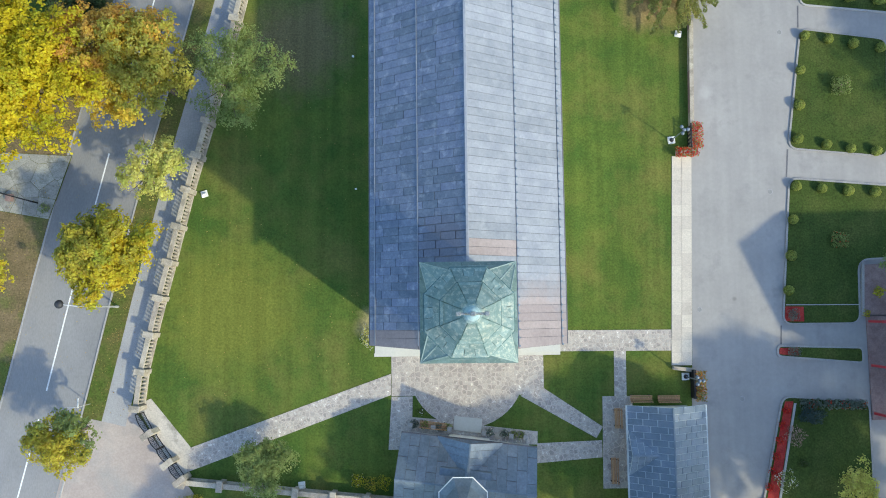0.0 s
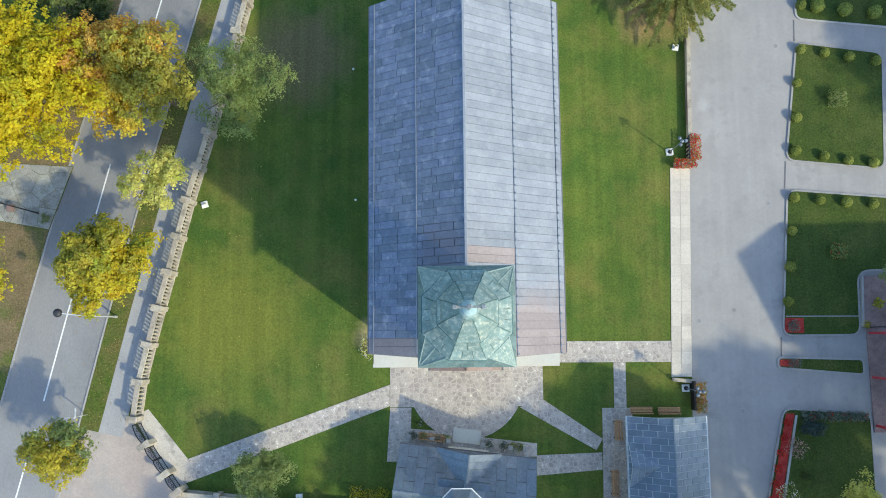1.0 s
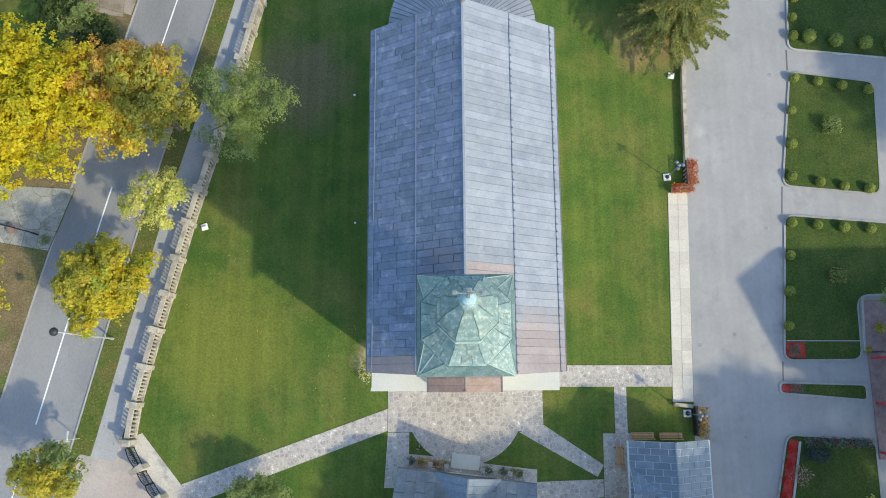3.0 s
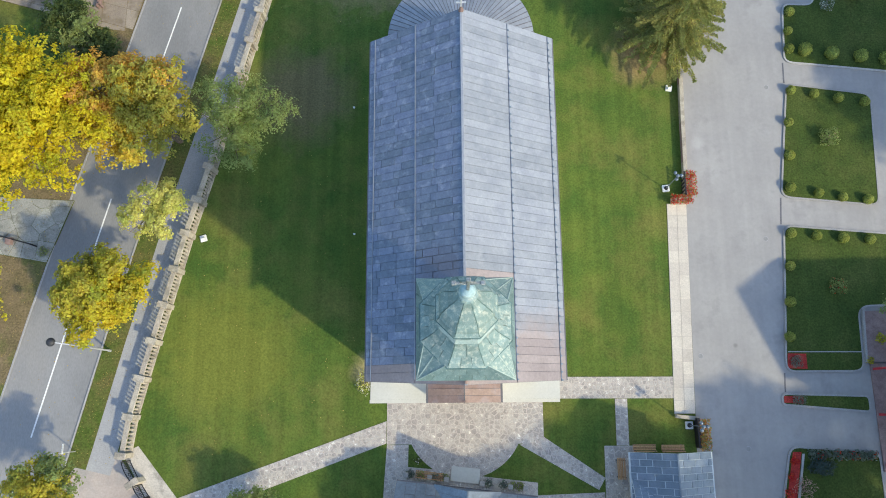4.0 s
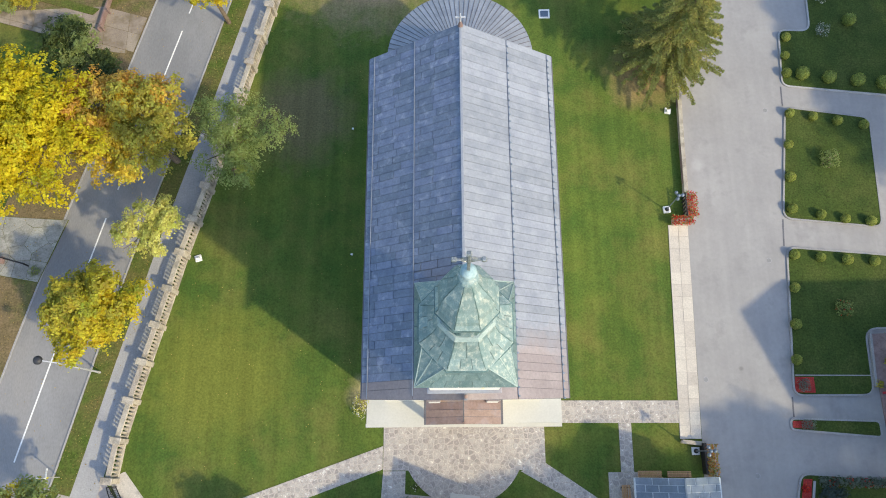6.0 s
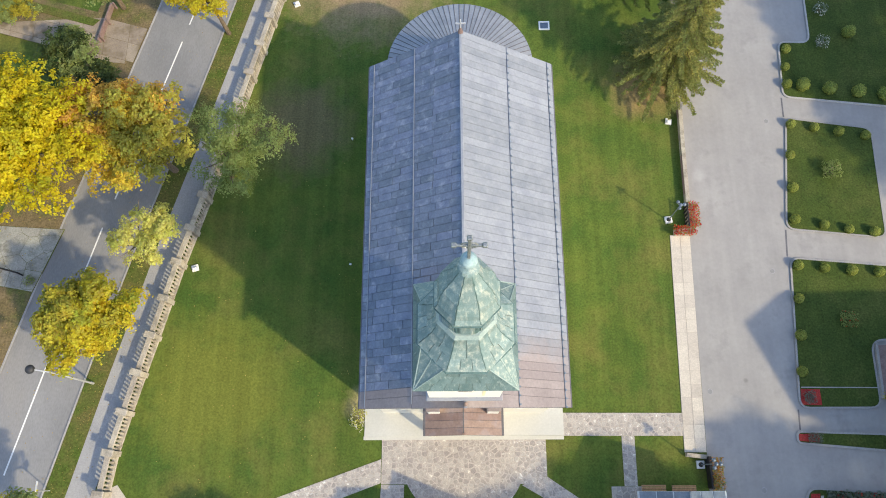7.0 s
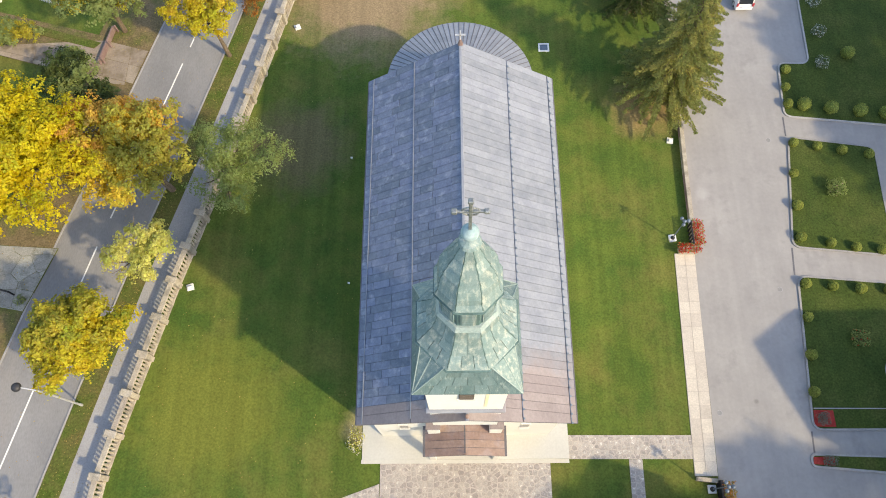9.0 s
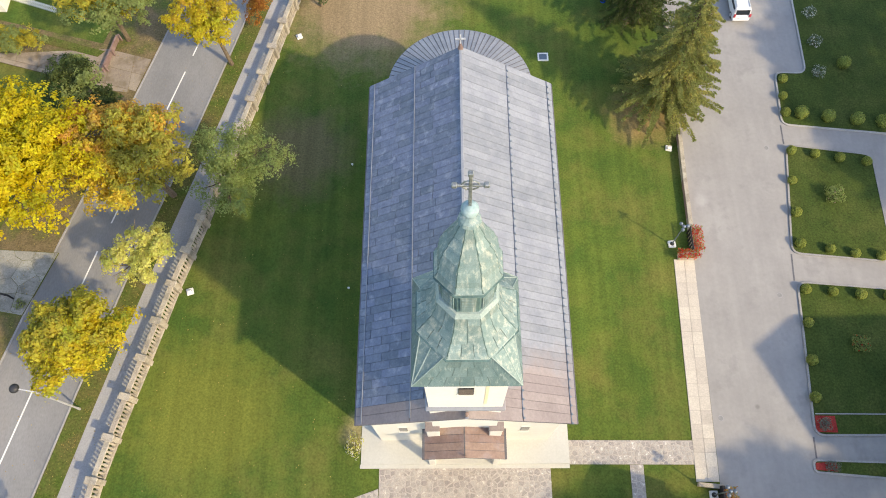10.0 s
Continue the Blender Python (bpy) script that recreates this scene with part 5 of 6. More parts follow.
for x, y in ((25.5, -4.47), (21.95, 3.65), (29.0, 14.5), (30.65, 29.8)):
    o = thing("drain_cover", "round dark iron drain cover in the driveway", "drain cover", "drain covers", loc=(x - 0.6, y, gz(x - 0.6)))
    part("cover", rings(bmesh.new(), [(0.2, -0.02), (0.2, 0.04)], n=16, turn=0), "asphalt", o)
    part("rim", rings(bmesh.new(), [(0.25, -0.02), (0.25, 0.035)], n=16, turn=0), "walk", o)
for x, y in ((-10.35, 27.7), (-10.08, 15.1)):
    o = thing("ground_light", "small pale ground light on the lawn beside the church", "ground light", "wall ground lights", loc=(x, y, gz(x)))
    part("stem", boxed(-0.04, -0.04, -0.05, 0.04, 0.04, 0.22), "steel", o)
    part("head", boxed(-0.1, -0.08, 0.22, 0.1, 0.08, 0.34, bevel=0.02), "white", o)

for p, q in (((30.0, 15.9), (30.25, 18.5)), ((31.85, 30.25), (31.95, 32.4)), ((28.7, 0.4), (28.8, 2.1))):
    slab("drain_channel", [(p[0] - 0.07, p[1]), (p[0] + 0.07, p[1]), (q[0] + 0.07, q[1]), (q[0] - 0.07, q[1])], 0.042, "metal_base", 0.1, label="narrow dark drain channel in the driveway", category="drain")

# ---- plants ----
def leaf_mesh(name, centres, normals, sizes, rnd, fold=0.25, aspect=0.7):
    """Many small folded leaves as one mesh (numpy arrays of places, facing and size)."""
    n = len(centres)
    up = rnd.normal(size=(n, 3))
    t = np.cross(normals, up)
    t /= np.linalg.norm(t, axis=1, keepdims=True) + 1e-9
    b = np.cross(normals, t)
    s = sizes[:, None]
    lift = normals * s * fold
    v = np.stack([centres - t * s * 0.5, centres + b * s * 0.5 * aspect + lift * 0.5, centres + t * s * 0.5, centres - b * s * 0.5 * aspect + lift * 0.5], 1).reshape(-1, 3)
    k = np.arange(n) * 4
    mesh = bpy.data.meshes.new(name)
    mesh.from_pydata(v.tolist(), [], np.stack([k, k + 1, k + 2, k + 3], 1).tolist())
    return mesh


def unit(rnd, n):
    v = rnd.normal(size=(n, 3))
    return v / np.linalg.norm(v, axis=1, keepdims=True)


def crown_leaves(rnd, clumps, per, size, spray=0.3):
    """Places and facings of leaves: each round clump (x, y, z, r) carries many small sprays of leaves on its upper side."""
    c = np.array(clumps)
    sprays = max(6, per // 16)
    cc = np.repeat(c, sprays, axis=0)
    d = unit(rnd, len(cc))
    d[:, 2] = np.where(rnd.random(len(cc)) < 0.85, np.abs(d[:, 2]), d[:, 2] * 0.6)
    tip = cc[:, :3] + d * (cc[:, 3] * rnd.uniform(0.72, 1.08, len(cc)))[:, None] * np.array([1, 1, 0.85])
    k = per // sprays + 1
    p = np.repeat(tip, k, axis=0)
    q = np.repeat(d, k, axis=0)
    off = rnd.normal(size=p.shape) * spray * 0.55
    off[:, 2] = off[:, 2] * 0.45 - 0.5 * (off[:, 0] ** 2 + off[:, 1] ** 2) / spray
    nrm = q * 0.7 + off / spray * 0.35 + rnd.normal(size=p.shape) * 0.28 + np.array([0, 0, 0.6])
    nrm /= np.linalg.norm(nrm, axis=1, keepdims=True)
    return p + off, nrm, size * rnd.uniform(0.6, 1.35, len(p))


def tree(label, base, centre, radii, leaf, clumps=60, per=160, size=0.24, clump_r=(0.7, 1.3), trunk=0.22, seed=1, second=None, share=0.3, gaps=0.0, category="tree", third=None, third_share=0.3, spray=0.3):
    rnd = np.random.default_rng(seed)
    bx, by = base
    z0 = gz(bx)
    root = thing("tree", label, category, loc=(bx, by, z0))
    c, r = np.array(centre) - np.array([bx, by, 0.0]), np.array(radii)
    blobs = []
    for i in range(clumps):
        d = unit(rnd, 1)[0]
        d[2] = abs(d[2]) if rnd.random() < 0.72 else d[2] * 0.7
        k = rnd.uniform(0.55, 0.95) if rnd.random() < 0.8 else rnd.uniform(0.1, 0.5)
        wob = 1 + 0.16 * math.sin(3 * math.atan2(d[1], d[0]) + seed) + 0.1 * math.sin(5 * math.atan2(d[1], d[0]) + 2 * seed)
        p = c + d * r * k * np.array([wob, wob, 1])
        blobs.append((*p, rnd.uniform(*clump_r)))
    tb = bmesh.new()
    fork = Vector((c[0] * 0.35, c[1] * 0.35, max(1.6, (c[2] - r[2] * 0.75))))
    tube(tb, (0, 0, -0.15), fork * 0.5, trunk * 1.25, trunk, 10)
    tube(tb, fork * 0.5, fork, trunk, trunk * 0.8, 10)
    tr = part("trunk", tb, "bark", root)
    for bl in blobs[::max(1, len(blobs) // 16)]:
        e = Vector(bl[:3])
        mid = fork.lerp(e, 0.5) + Vector((0, 0, -0.25))
        lb = bmesh.new()
        tube(lb, fork * 0.97, mid, trunk * 0.45, trunk * 0.25, 6)
        tube(lb, mid, e, trunk * 0.25, 0.02, 6)
        part("limb", lb, "bark", tr)
    if gaps:
        blobs = [b for b in blobs if rnd.random() > gaps]
    groups = [(leaf, blobs)]
    if second:
        order = sorted(blobs, key=lambda b: b[0] * math.cos(seed) + b[1] * math.sin(seed) + rnd.normal() * 1.5)
        cut = int(len(order) * share)
        groups = [(second, order[:cut]), (leaf, order[cut:])]
        if third:
            rest = sorted(order[cut:], key=lambda b: -b[0] + rnd.normal() * 1.2)
            cut = int(len(rest) * third_share)
            groups = [groups[0], (third, rest[:cut]), (leaf, rest[cut:])]
    for mt, bl in groups:
        if bl:
            link("crown", leaf_mesh("crown", *crown_leaves(rnd, bl, per, size, spray), rnd), mt, root)
    return root


def c3(x, y, h):
    return (x, y, h)


tree("large spreading tree in bright yellow autumn leaf", (-40.5, 23.5), c3(-38.9, 23.6, 7.6), (8.4, 8.3, 4.4), "leaf_yellow", 200, 300, 0.27, (1.0, 1.7), 0.38, 2, spray=0.38)
tree("broad tree turning orange and olive over the road", (-26.9, 24.4), c3(-29.2, 25.0, 6.6), (7.0, 5.2, 3.2), "leaf_amber", 125, 230, 0.26, (0.8, 1.4), 0.26, 5, spray=0.36, second="leaf_copper", share=0.3, third="leaf_olive", third_share=0.45)
tree("sparse grey-green tree leaning over the stone fence", (-21.6, 23.6), c3(-19.5, 24.2, 6.0), (4.4, 4.4, 2.4), "leaf_green", 150, 90, 0.17, (0.5, 0.9), 0.2, 7, gaps=0.1, spray=0.36)
tree("small tree with pale lime-yellow leaves by the pavement", (-28.3, 15.6), c3(-26.4, 15.9, 5.6), (3.1, 3.3, 1.7), "leaf_lime", 58, 150, 0.22, (0.45, 0.8), 0.15, 9, gaps=0.28)
tree("round street tree in golden and green autumn leaf", (-30.9, 9.0), c3(-30.2, 9.0, 6.0), (4.3, 4.0, 2.8), "leaf_gold", 90, 230, 0.27, (0.7, 1.2), 0.22, 12, "leaf_mixed", 0.5, spray=0.36)
tree("golden green tree at the far side of the road", (-42.3, 8.2), c3(-41.0, 8.3, 6.0), (3.2, 4.0, 2.6), "leaf_mixed", 55, 150, 0.23, (0.7, 1.2), 0.2, 14, "leaf_gold", 0.4)
tree("golden green tree at the far side of the road", (-44.0, -3.6), c3(-42.8, -3.4, 6.0), (2.4, 2.6, 2.2), "leaf_mixed", 40, 140, 0.22, (0.6, 1.1), 0.18, 15)
tree("small ragged tree with olive and yellow leaves at the kerb", (-34.2, -6.3), c3(-33.4, -6.5, 5.4), (3.0, 2.6, 1.9), "leaf_mixed", 52, 170, 0.21, (0.5, 0.9), 0.14, 17, "leaf_bush", 0.3)
tree("dense rounded green tree beside the flagstone path", (-17.5, -9.3), c3(-17.4, -9.1, 3.2), (2.2, 2.3, 2.0), "leaf_bush", 70, 150, 0.16, (0.5, 0.85), 0.13, 19)
tree("autumn tree in orange and gold by the far road", (-34.2, 42.5), c3(-33.6, 42.2, 6.0), (4.6, 3.8, 2.8), "leaf_mixed", 80, 190, 0.22, (0.7, 1.2), 0.22, 21, "leaf_bush", 0.45)
tree("bright orange-yellow tree hanging over the road", (-23.2, 39.5), c3(-24.3, 40.7, 5.4), (3.4, 3.2, 2.3), "leaf_gold", 60, 170, 0.23, (0.6, 1.1), 0.2, 23, "leaf_orange", 0.3)
tree("small rust-red shrub-like tree at the verge", (-20.9, 45.2), c3(-20.7, 45.3, 2.2), (1.2, 2.0, 1.3), "leaf_rust", 24, 110, 0.18, (0.4, 0.7), 0.08, 25)
tree("dark green leafy tree behind the verge", (-37.0, 34.6), c3(-36.4, 34.6, 3.6), (3.0, 2.6, 2.0), "leaf_dark", 50, 130, 0.22, (0.6, 1.1), 0.16, 27, "leaf_bush", 0.3)
tree("dark green leafy tree behind the verge", (-33.4, 31.6), c3(-33.6, 31.3, 3.6), (2.2, 2.2, 1.8), "leaf_dark", 36, 130, 0.22, (0.6, 1.0), 0.14, 28)
tree("olive green clipped hedge beside the side street", (-45.0, 40.7), c3(-45.6, 40.9, 1.9), (4.6, 1.5, 1.3), "leaf_bush", 110, 170, 0.16, (0.4, 0.65), 0.1, 29, "leaf_mixed", 0.3, category="hedge", spray=0.2)
tree("loose green shrub tree at the driveway edge", (-37.6, 37.4), c3(-37.6, 37.4, 2.0), (1.7, 1.4, 1.4), "leaf_bush", 30, 120, 0.17, (0.35, 0.6), 0.08, 30)
tree("dark green tree beyond the lawn", (-14.6, 47.3), c3(-14.6, 47.3, 3.0), (2.2, 2.0, 1.8), "leaf_dark", 36, 120, 0.2, (0.5, 0.9), 0.13, 31)

# tall unseen trees, added for shade south of the houses and east of the gardens
tall = tree("tall leafy tree south of the houses, unseen, added for shade", (38.0, -19.0), c3(38.0, -19.0, 14.0), (4.6, 4.6, 5.6), "leaf_mixed", 130, 110, 0.34, (0.9, 1.6), 0.35, 41)
for x, y, h in ((44.5, -16.5, 1.08), (31.0, -20.0, 1.1), (16.0, -18.5, 0.82), (10.5, -18.0, 0.8), (3.5, -18.5, 0.74), (28.5, -17.8, 0.9), (21.5, -18.0, 0.85), (41.0, -13.5, 0.92), (-5.5, -21.5, 0.86), (-14.0, -22.0, 0.7), (-20.5, -21.5, 0.5), (53.0, -15.5, 1.05), (50.0, -24.0, 1.1),
                (55.0, 17.0, 0.85), (53.5, 22.5, 0.95), (53.0, 28.5, 1.0), (58.5, 26.0, 1.1), (54.5, 35.0, 1.0), (59.5, 33.0, 1.1), (58.0, 41.0, 1.05), (64.5, 38.0, 1.1), (62.0, 46.0, 1.1)):
    t2 = copy_thing(tall, Matrix.Translation((x, y, gz(x))) @ Matrix.Rotation(x * 1.7, 4, "Z") @ Matrix.Diagonal((h, h, h, 1)))
    t2["label"] = "tall leafy tree south of the houses, unseen, added for shade" if y < 0 else "tall leafy tree east of the gardens, unseen, added for shade"


def conifer(label, base, height, radius, leaf, seed, dens=1.0):
    rnd = np.random.default_rng(seed)
    root = thing("conifer", label, "conifer", loc=(*base, gz(base[0])))
    tb = bmesh.new()
    tube(tb, (0, 0, -0.2), (0, 0, 0.7), 0.42, 0.28, 10)
    tube(tb, (0, 0, 0.7), (0, 0, height), 0.28, 0.03, 10)
    for a in range(5):
        t = a * 1.26 + 0.4
        tube(tb, (0, 0, 0.35), (0.75 * math.cos(t), 0.75 * math.sin(t), -0.12), 0.14, 0.05, 6)
    tr = part("trunk", tb, "bark", root)
    P, Nn, S, D = [], [], [], []
    levels = int(height * 1.9)
    wood = bmesh.new()
    for i in range(levels):
        z = 2.2 + (height - 2.5) * i / levels
        ln = radius * (1 - (z / height) ** 1.4) * rnd.uniform(0.85, 1.05) + 0.25
        nb = max(5, int(11 * ln / radius + 4))
        for k in range(nb):
            a = 2 * math.pi * k / nb + rnd.uniform(-0.3, 0.3) + i * 0.7
            l2 = ln * rnd.uniform(0.65, 1.15)
            out = np.array([math.cos(a), math.sin(a), 0.0])
            side = np.array([-math.sin(a), math.cos(a), 0.0])
            tip = out * l2 + np.array([0, 0, z - 0.22 * l2])
            tube(wood, (0, 0, z), tuple(tip), 0.04, 0.012, 4)
            n = int(max(8, l2 * 16 * dens))
            u = 0.15 + 0.85 * rnd.random(n) ** 0.75
            w = rnd.uniform(-1, 1, n) * 0.42 * (1.08 - u * 0.75) * min(1.2, l2 * 0.5)
            pts = out[None] * (u * l2)[:, None] + side[None] * w[:, None] + np.array([0, 0, 1.0])[None] * (z - 0.22 * l2 * u ** 1.5 + 0.08 - 0.22 * np.abs(w))[:, None]
            P.append(pts)
            Nn.append(np.tile([0, 0, 1.0], (n, 1)) + rnd.normal(size=(n, 3)) * 0.55)
            S.append(rnd.uniform(0.18, 0.36, n))
    part("branchwork", wood, "bark", tr)
    P, Nn, S = np.concatenate(P), np.concatenate(Nn), np.concatenate(S)
    Nn /= np.linalg.norm(Nn, axis=1, keepdims=True)
    link("needles", leaf_mesh("needles", P, Nn, S, rnd, 0.2, 0.38), leaf, root)
    return root


conifer("tall conifer with drooping yellow-green boughs by the driveway", (20.0, 34.5), 18.0, 5.3, "needle", 51, 2.7)
# Added conifer: its dark mass stands in for the shade behind the first.
conifer("dark conifer added behind the tall one in place of shade", (18.2, 45.5), 14.5, 4.4, "leaf_dark", 53, 1.8)


def shrub(name, label, x, y, r, h, leaf, n=260, size=0.14, petals=None, np_=40, psize=0.13, seed=1, group="", category="shrub", ry=None, lift=0.0):
    rnd = np.random.default_rng(seed)
    root = thing(name, label, category, group, loc=(x, y, gz(x) + 0.1 + lift))
    st = bmesh.new()
    for k in range(5):
        a = k * 1.3
        tube(st, (0, 0, -0.12), (r * 0.5 * math.cos(a), r * 0.5 * math.sin(a), h * 0.7), 0.025, 0.012, 5)
    part("stem", st, "bark", root)
    sc = np.array([r, r if ry is None else ry, h * 0.5])

    def scatter(k, lo):
        d = unit(rnd, k)
        return d * (lo + (1 - lo) * rnd.random((k, 1)) ** 0.4) * sc * (1 + 0.15 * np.sin(4 * np.arctan2(d[:, 1], d[:, 0]) + seed))[:, None] + np.array([0, 0, h * 0.52]), d

    p, d = scatter(n, 0.35)
    nr = d + unit(rnd, n) * 0.6
    link("foliage", leaf_mesh("foliage", p, nr / np.linalg.norm(nr, axis=1, keepdims=True), size * rnd.uniform(0.6, 1.3, n), rnd), leaf, root)
    if petals:
        p, d = scatter(np_, 0.85)
        d[:, 2] = np.abs(d[:, 2])
        p[:, 2] = np.abs(p[:, 2] - h * 0.4) + h * 0.45
        tagged(link("bloom", leaf_mesh("bloom", p, d, psize * rnd.uniform(0.7, 1.2, np_), rnd), petals, root), kind="stuff")
    return root


# clipped box balls along the garden kerbs
def box_ball(r, seed):
    rnd = np.random.default_rng(seed)
    root = thing("box_ball", "small clipped round box bush on the lawn", "bush", "clipped box bushes", loc=(0, 0, 0))
    core = ball(bmesh.new(), (0, 0, r * 0.8), r * 0.88, 14)
    part("core", core, "box_core", root)
    d = unit(rnd, 420)
    nr = d + unit(rnd, 420) * 0.5
    link("foliage", leaf_mesh("foliage", d * r * rnd.uniform(0.86, 1.04, (420, 1)) + np.array([0, 0, r * 0.8]), nr / np.linalg.norm(nr, axis=1, keepdims=True), rnd.uniform(0.1, 0.17, 420), rnd), "leaf_box", root)
    return root


BALLS = [(33.05, 37.75), (32.65, 35.67), (32.55, 33.7), (32.25, 29.3), (34.5, 28.95), (36.8, 28.5), (39.35, 28.1), (31.65, 26.0), (31.35, 22.6), (31.1, 19.4), (33.75, 18.85),
         (36.0, 18.45), (38.35, 18.2), (30.68, 14.95), (33.05, 14.7), (35.5, 14.45), (38.0, 14.3), (30.25, 11.83), (29.87, 8.5), (29.46, 5.32)]
first = box_ball(0.46, 3)
first.matrix_basis = Matrix.Translation((*BALLS[0], gz(BALLS[0][0]) + 0.1))
for i, (x, y) in enumerate(BALLS[1:]):
    k = 0.93 + 0.14 * ((i * 37) % 10) / 10
    copy_thing(first, Matrix.Translation((x, y, gz(x) + 0.1)) @ Matrix.Rotation(i * 0.9, 4, "Z") @ Matrix.Diagonal((k, k, k, 1)))
big = box_ball(0.68, 4)
big["label"] = "large clipped round box bush on the lawn"
for i, (x, y) in enumerate([(34.05, 33.55), (36.65, 33.15), (39.5, 32.85), (42.0, 32.6), (39.7, 39.7)]):
    m = Matrix.Translation((x, y, gz(x) + 0.1)) @ Matrix.Rotation(i * 0.9, 4, "Z")
    if i == 0:
        big.matrix_basis = m
    else:
        copy_thing(big, m)

shrub("rose_bush", "loose green rose bush in the middle of the lawn", 35.25, 24.35, 1.0, 1.3, "leaf_bush", 420, 0.2, "petal_pink", 12, 0.13, 61)
shrub("rose_bush", "loose rose bush with a few red blooms", 34.35, 9.9, 0.85, 1.0, "leaf_bush", 320, 0.18, "petal_red", 28, 0.16, 62)
for i, (x, y) in enumerate(((36.8, 38.5), (37.25, 42.4), (37.5, 46.2))):
    shrub("flowering_shrub", "pale flowering shrub on the lawn edge", x, y, 0.75, 1.1, "leaf_silver", 200, 0.15, "petal_white", 60, 0.14, 63 + i)
shrub("low_shrub", "low silvery green shrub in the red mulch", 29.85, 3.1, 0.6, 0.6, "leaf_silver", 420, 0.11, None, 0, 0, 67)
shrub("low_shrub", "low silvery green shrub in the red mulch", 29.75, -0.28, 0.7, 0.6, "leaf_silver", 420, 0.11, None, 0, 0, 68, ry=0.5)
shrub("spruce_shrub", "low spreading blue-green spruce", 30.95, -6.0, 1.3, 0.9, "needle_blue", 900, 0.16, None, 0, 0, 69, ry=0.75)
shrub("dry_shrub", "loose shrub with faded pinkish seed heads", 29.25, -7.7, 1.0, 1.1, "petal_pink", 320, 0.13, None, 0, 0, 70)
shrub("dark_shrub", "small dark evergreen shrub", 30.0, -10.2, 0.55, 0.7, "leaf_dark", 260, 0.12, None, 0, 0, 71, ry=0.35)
shrub("white_rose", "rose bush covered in white blooms", 28.2, -11.6, 1.0, 1.2, "leaf_green", 260, 0.14, "petal_white", 80, 0.17, 72)
tree("loose young tree with yellow-green leaves on the shaded lawn", (33.6, -11.8), c3(33.8, -11.6, 2.0), (1.9, 1.7, 1.1), "leaf_lime", 32, 110, 0.17, (0.35, 0.65), 0.08, 73)
tree("young tree beside the paved terrace", (38.2, 7.6), c3(38.2, 7.5, 2.2), (1.1, 1.2, 1.0), "leaf_green", 18, 70, 0.18, (0.35, 0.6), 0.07, 74)
shrub("yellow_shrub", "small bright yellow shrub at the terrace corner", 36.5, 3.15, 0.38, 0.6, "leaf_yellowbush", 200, 0.11, None, 0, 0, 75)
shrub("potted_plant", "spiky yellow-green plant in a red pot", 37.6, 5.1, 0.5, 0.6, "leaf_yellowbush", 140, 0.2, None, 0, 0, 76, lift=0.3)
for i in range(8):
    shrub("border_plant", "silvery border plant among red flowers", 30.4 + i * 0.75, -4.95 - 0.02 * i, 0.5, 0.5, "leaf_silver", 130, 0.2, "petal_red" if i % 2 else None, 14, 0.16, 80 + i, "border plants")
for i in range(9):
    shrub("red_flowers", "clump of low red flowers in the bed", 28.75 - i * 0.37, -5.5 - i * 1.35, 0.42, 0.35, "petal_red", 130, 0.12, None, 0, 0, 90 + i, "red bedding flowers")
shrub("white_flowers", "clump of pale yellow and white flowers by the church corner", -8.95, 1.5, 0.75, 0.7, "leaf_lime", 200, 0.14, "petal_white", 90, 0.15, 101, ry=1.1)
shrub("white_flowers", "clump of white flowers against the church wall", -8.1, 7.9, 0.35, 0.6, "leaf_green", 90, 0.13, "petal_white", 40, 0.15, 102, ry=0.8)
shrub("yellow_shrub", "low yellowing shrub beside the stone balustrade", -24.6, -12.9, 1.5, 0.9, "leaf_mixed", 620, 0.15, None, 0, 0, 104, ry=0.8)
for i, (x, y) in enumerate(((-9.9, -11.2), (-8.7, -11.5), (-7.6, -11.4))):
    shrub("yellow_shrub", "yellow-green plant on the lawn by the house", x, y, 0.7, 0.6, "leaf_mixed" if i == 1 else "leaf_yellowbush", 260, 0.14, "petal_white" if i == 0 else None, 10, 0.12, 105 + i)
shrub("grass_tuft", "tuft of weeds in the cracked concrete", -38.7, 13.55, 0.55, 0.35, "leaf_bush", 240, 0.12, None, 0, 0, 108)
shrub("dark_shrub", "small evergreen in the lawn triangle", -4.2, -5.2, 0.35, 0.6, "leaf_dark", 120, 0.11, "petal_white", 12, 0.12, 103)
for i, x in enumerate((0.9, 1.8, 3.0, 3.9, 9.0, 9.8, 7.7, 10.5)):
    q = hm @ Vector((x, 3.72, 0))
    shrub("house_plant", "pale leafy plant before the house", q.x, q.y, 0.42, 0.6, "leaf_green" if i % 2 else "leaf_silver", 120, 0.16, "petal_white" if i > 3 else None, 14, 0.12, 110 + i, "plants before the house")


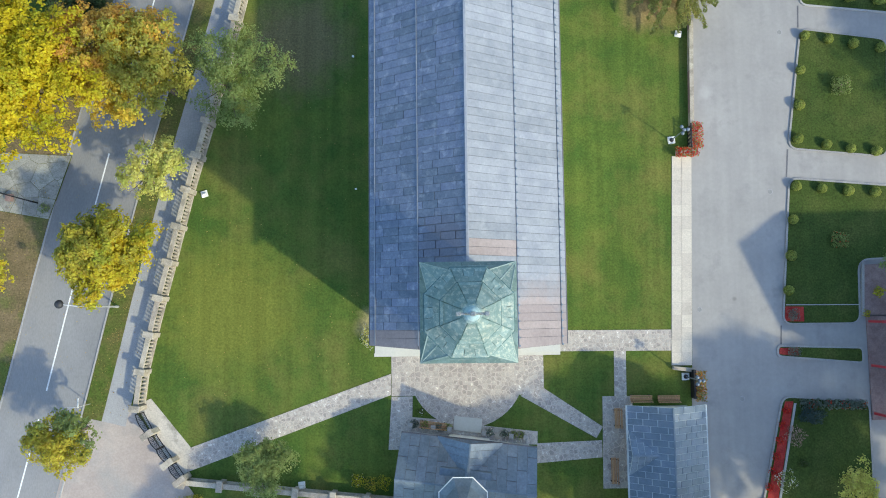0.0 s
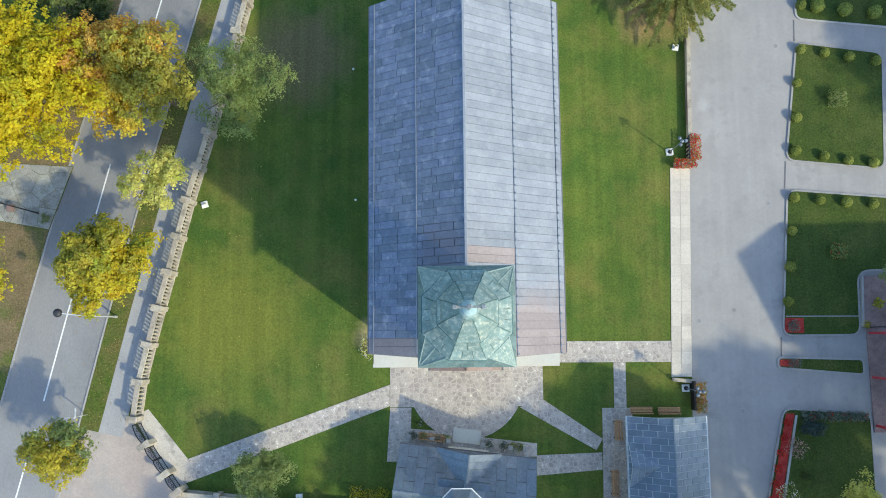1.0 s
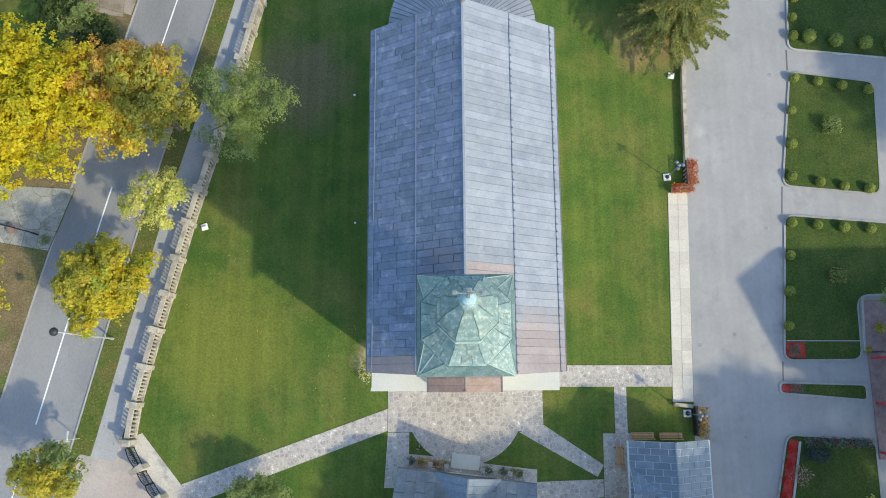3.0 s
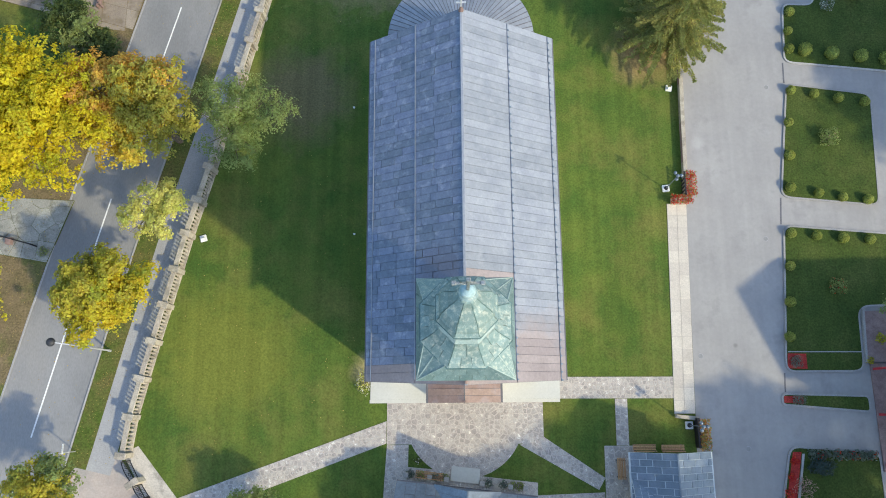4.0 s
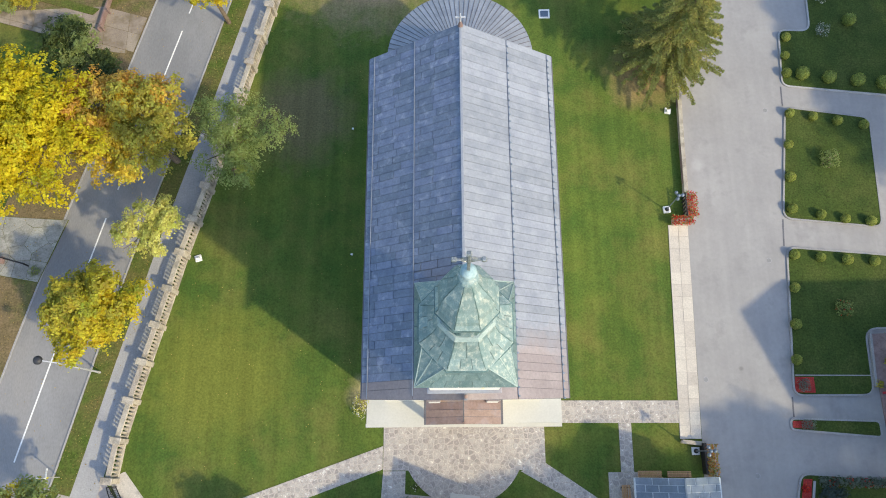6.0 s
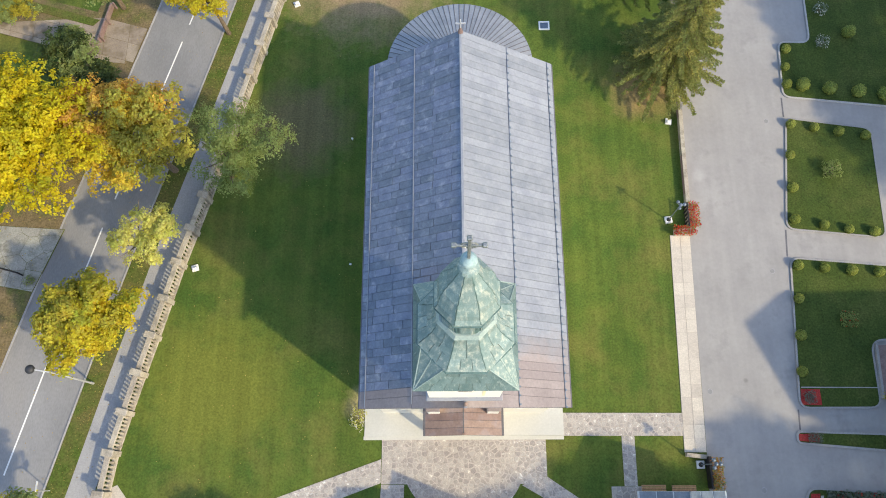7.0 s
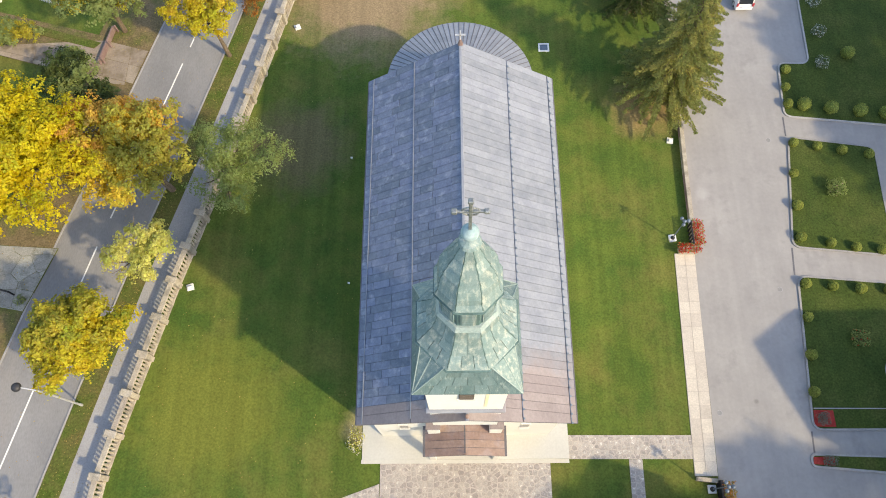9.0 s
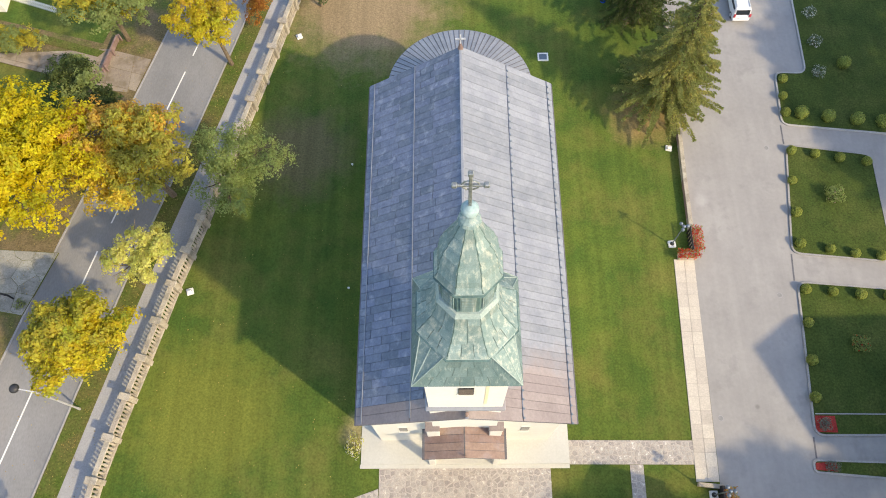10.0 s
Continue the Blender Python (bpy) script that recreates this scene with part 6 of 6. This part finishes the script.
def planter(x, y, w, l, leaf, petal, seed, label):
    o = thing("planter", label, "planter", loc=(x, y, gz(x)))
    part("trough", boxed(-w / 2, -l / 2, -0.1, w / 2, l / 2, 0.75, bevel=0.03), "stone_fence", o)
    rnd = np.random.default_rng(seed)
    n = int(420 * w * l)
    p = np.stack([rnd.uniform(-w / 2 - 0.2, w / 2 + 0.2, n), rnd.uniform(-l / 2 - 0.15, l / 2 + 0.15, n), 0.7 + 0.5 * rnd.random(n)], 1)
    nr = unit(rnd, n) * 0.7 + np.array([0, 0, 0.8])
    nr /= np.linalg.norm(nr, axis=1, keepdims=True)
    k = int(n * 0.28)
    link("foliage", leaf_mesh("foliage", p[:k], nr[:k], rnd.uniform(0.12, 0.22, k), rnd), leaf, o)
    tagged(link("bloom", leaf_mesh("bloom", p[k:], nr[k:], rnd.uniform(0.1, 0.18, n - k), rnd), petal, o), kind="stuff")


planter(20.55, 18.15, 1.7, 0.6, "leaf_green", "petal_red", 120, "stone trough full of bright red flowers")
planter(21.55, 19.7, 0.55, 2.2, "leaf_green", "petal_red", 121, "stone trough of red flowers and green plants")
planter(20.9, -3.2, 0.6, 2.4, "leaf_green", "petal_orange", 122, "stone trough of orange and red plants")
gp = thing("gate_rail", "dark iron gate rail with stone end by the slabs", "railing")
part("rail", boxed(20.25, -4.3, gz(20.3), 20.5, -1.75, gz(20.3) + 1.0, bevel=0.03), "iron", gp)
part("end_block", prism(bmesh.new(), [(18.6, -1.75), (18.65, -1.45), (20.6, -1.65), (20.55, -2.0)], lambda x, y: gz(x, -0.1), lambda x, y: gz(x, 0.5)), "stone_fence", gp)
gp2 = thing("railing", "short iron railing beside the lawn floodlight", "railing")
for i in range(6):
    part("bar", boxed(20.85, 18.6 + i * 0.38, gz(21), 20.95, 18.72 + i * 0.38, gz(21) + 1.1), "iron", gp2)
part("rail", boxed(20.84, 18.5, gz(21) + 1.1, 20.96, 20.8, gz(21) + 1.18), "iron", gp2)

# ---- parked van and small clutter ----
van = thing("van", "white parked people carrier with roof rails", "car", loc=(30.0, 45.3, gz(30)))
sec = [(-0.0, 0.35, 0.0), (0.0, 0.9, 0.0), (0.12, 1.0, 0.0), (0.32, 1.62, 0.09), (0.55, 1.72, 0.12), (2.6, 1.72, 0.12), (3.4, 1.05, 0.03), (4.3, 0.85, 0.05), (4.42, 0.6, 0.1), (4.42, 0.35, 0.1)]
b = bmesh.new()
L_, R_ = [b.verts.new((-0.9 + t, y, z)) for y, z, t in sec], [b.verts.new((0.9 - t, y, z)) for y, z, t in sec]
for i in range(len(sec)):
    k = (i + 1) % len(sec)
    b.faces.new((L_[i], L_[k], R_[k], R_[i]))
b.faces.new(L_[::-1]), b.faces.new(R_)
bmesh.ops.bevel(b, geom=list(b.edges), offset=0.05, segments=2, affect="EDGES")
body = part("body", b, "car_white", van)
part("rear_window", boxed(-0.7, -0.02, -0.25, 0.7, 0.02, 0.28, m=pose(0, 0.2, 1.33, 18 - 36, 0, 0)), "glass", body)
part("windscreen", boxed(-0.72, -0.02, -0.42, 0.72, 0.02, 0.42, m=pose(0, 3.02, 1.42, 52, 0, 0)), "glass", body)
for s in (-1, 1):
    part("tail_light", boxed(s * 0.8 - 0.1, -0.04, 0.85, s * 0.8 + 0.1, 0.1, 1.25, bevel=0.02), "red", body)
    part("side_window", boxed(s * 0.835 - 0.02, 0.6, 1.15, s * 0.835 + 0.02, 2.7, 1.55), "glass", body)
    part("roof_rail", boxed(s * 0.66 - 0.03, 0.6, 1.73, s * 0.66 + 0.03, 2.5, 1.79), "steel", body)
    for y in (0.85, 3.5):
        w = bmesh.new()
        tube(w, (s * 0.72, y, 0.33), (s * 0.9, y, 0.33), 0.33, 0.33, 16)
        part("rim", tube(bmesh.new(), (s * 0.9, y, 0.33), (s * 0.915, y, 0.33), 0.2, 0.2, 12), "steel", part("wheel", w, "dark", van))
part("bumper", boxed(-0.86, -0.07, 0.38, 0.86, 0.06, 0.62, bevel=0.03), "car_white", van)
part("number_plate", boxed(-0.26, -0.09, 0.7, 0.26, -0.04, 0.81), "white", van)
binx = thing("bin", "blue plastic bin beyond the lawn", "bin", loc=(15.7, 48.2, gz(15.7)))
part("body", rings(bmesh.new(), [(0.32, 0.0), (0.4, 0.95)], n=12, turn=0), "blue", binx)
part("lid", rings(bmesh.new(), [(0.43, 0.95), (0.43, 1.0), (0.3, 1.06)], n=12, turn=0), "blue", binx)

# fallen leaves
rnd = np.random.default_rng(77)
P = []
for n, ox0, ox1, y0, y1 in ((450, 3.8, 5.5, -4, 46), (1300, -9.3, -3.7, -16, 48), (160, -3.4, 3.4, -14, 46), (90, 5.6, 7.6, -4, 46)):
    for _ in range(n):
        y = rnd.uniform(y0, y1)
        p, t = road_at(y)
        q = p + Vector((t.y, -t.x)) * rnd.uniform(ox0, ox1)
        P.append((q.x, q.y, gz(q.x) + 0.15))
for _ in range(260):
    x, y = rnd.uniform(-26, -9), rnd.uniform(-7, 44)
    P.append((x, y, gz(x) + 0.03))
P = np.array(P)
nr = np.tile([0, 0, 1.0], (len(P), 1)) + rnd.normal(size=(len(P), 3)) * 0.25
ob = link("fallen_leaves", leaf_mesh("fallen_leaves", P, nr / np.linalg.norm(nr, axis=1, keepdims=True), rnd.uniform(0.06, 0.14, len(P)), rnd), "fallen")
tagged(ob, "scattered yellow and brown fallen leaves", "leaves", kind="stuff")

# ---- flagstones ----
for c in stones(CROSSING, 1.7, rng, 0.035):
    b = bmesh.new()
    chamfered(b, c, 0.14, rng.uniform(0.0, 0.03))
    part("concrete_piece", b, "cracked", crossing)
for i in range(13):
    for j in range(5):
        x0, y0 = -62.0 + i * 2.4, 48.7 - 0.285 * i * 2.4 - j * 2.1
        cell = clip_convex([(x0, y0 - 2.06), (x0 + 2.36, y0 - 0.67 - 2.06), (x0 + 2.36, y0 - 0.67), (x0, y0)], SIDE)
        if len(cell) > 2 and area(cell) > 0.3:
            b = bmesh.new()
            prism(b, cell, lambda x, y: gz(x, 0.05), lambda x, y: gz(x, 0.14))
            part("concrete_slab", b, "walk_brown", side_street)
for pts, nm, lb, sz, top, single in FLAGS:
    path_region(pts, nm, lb, sz, top, single)
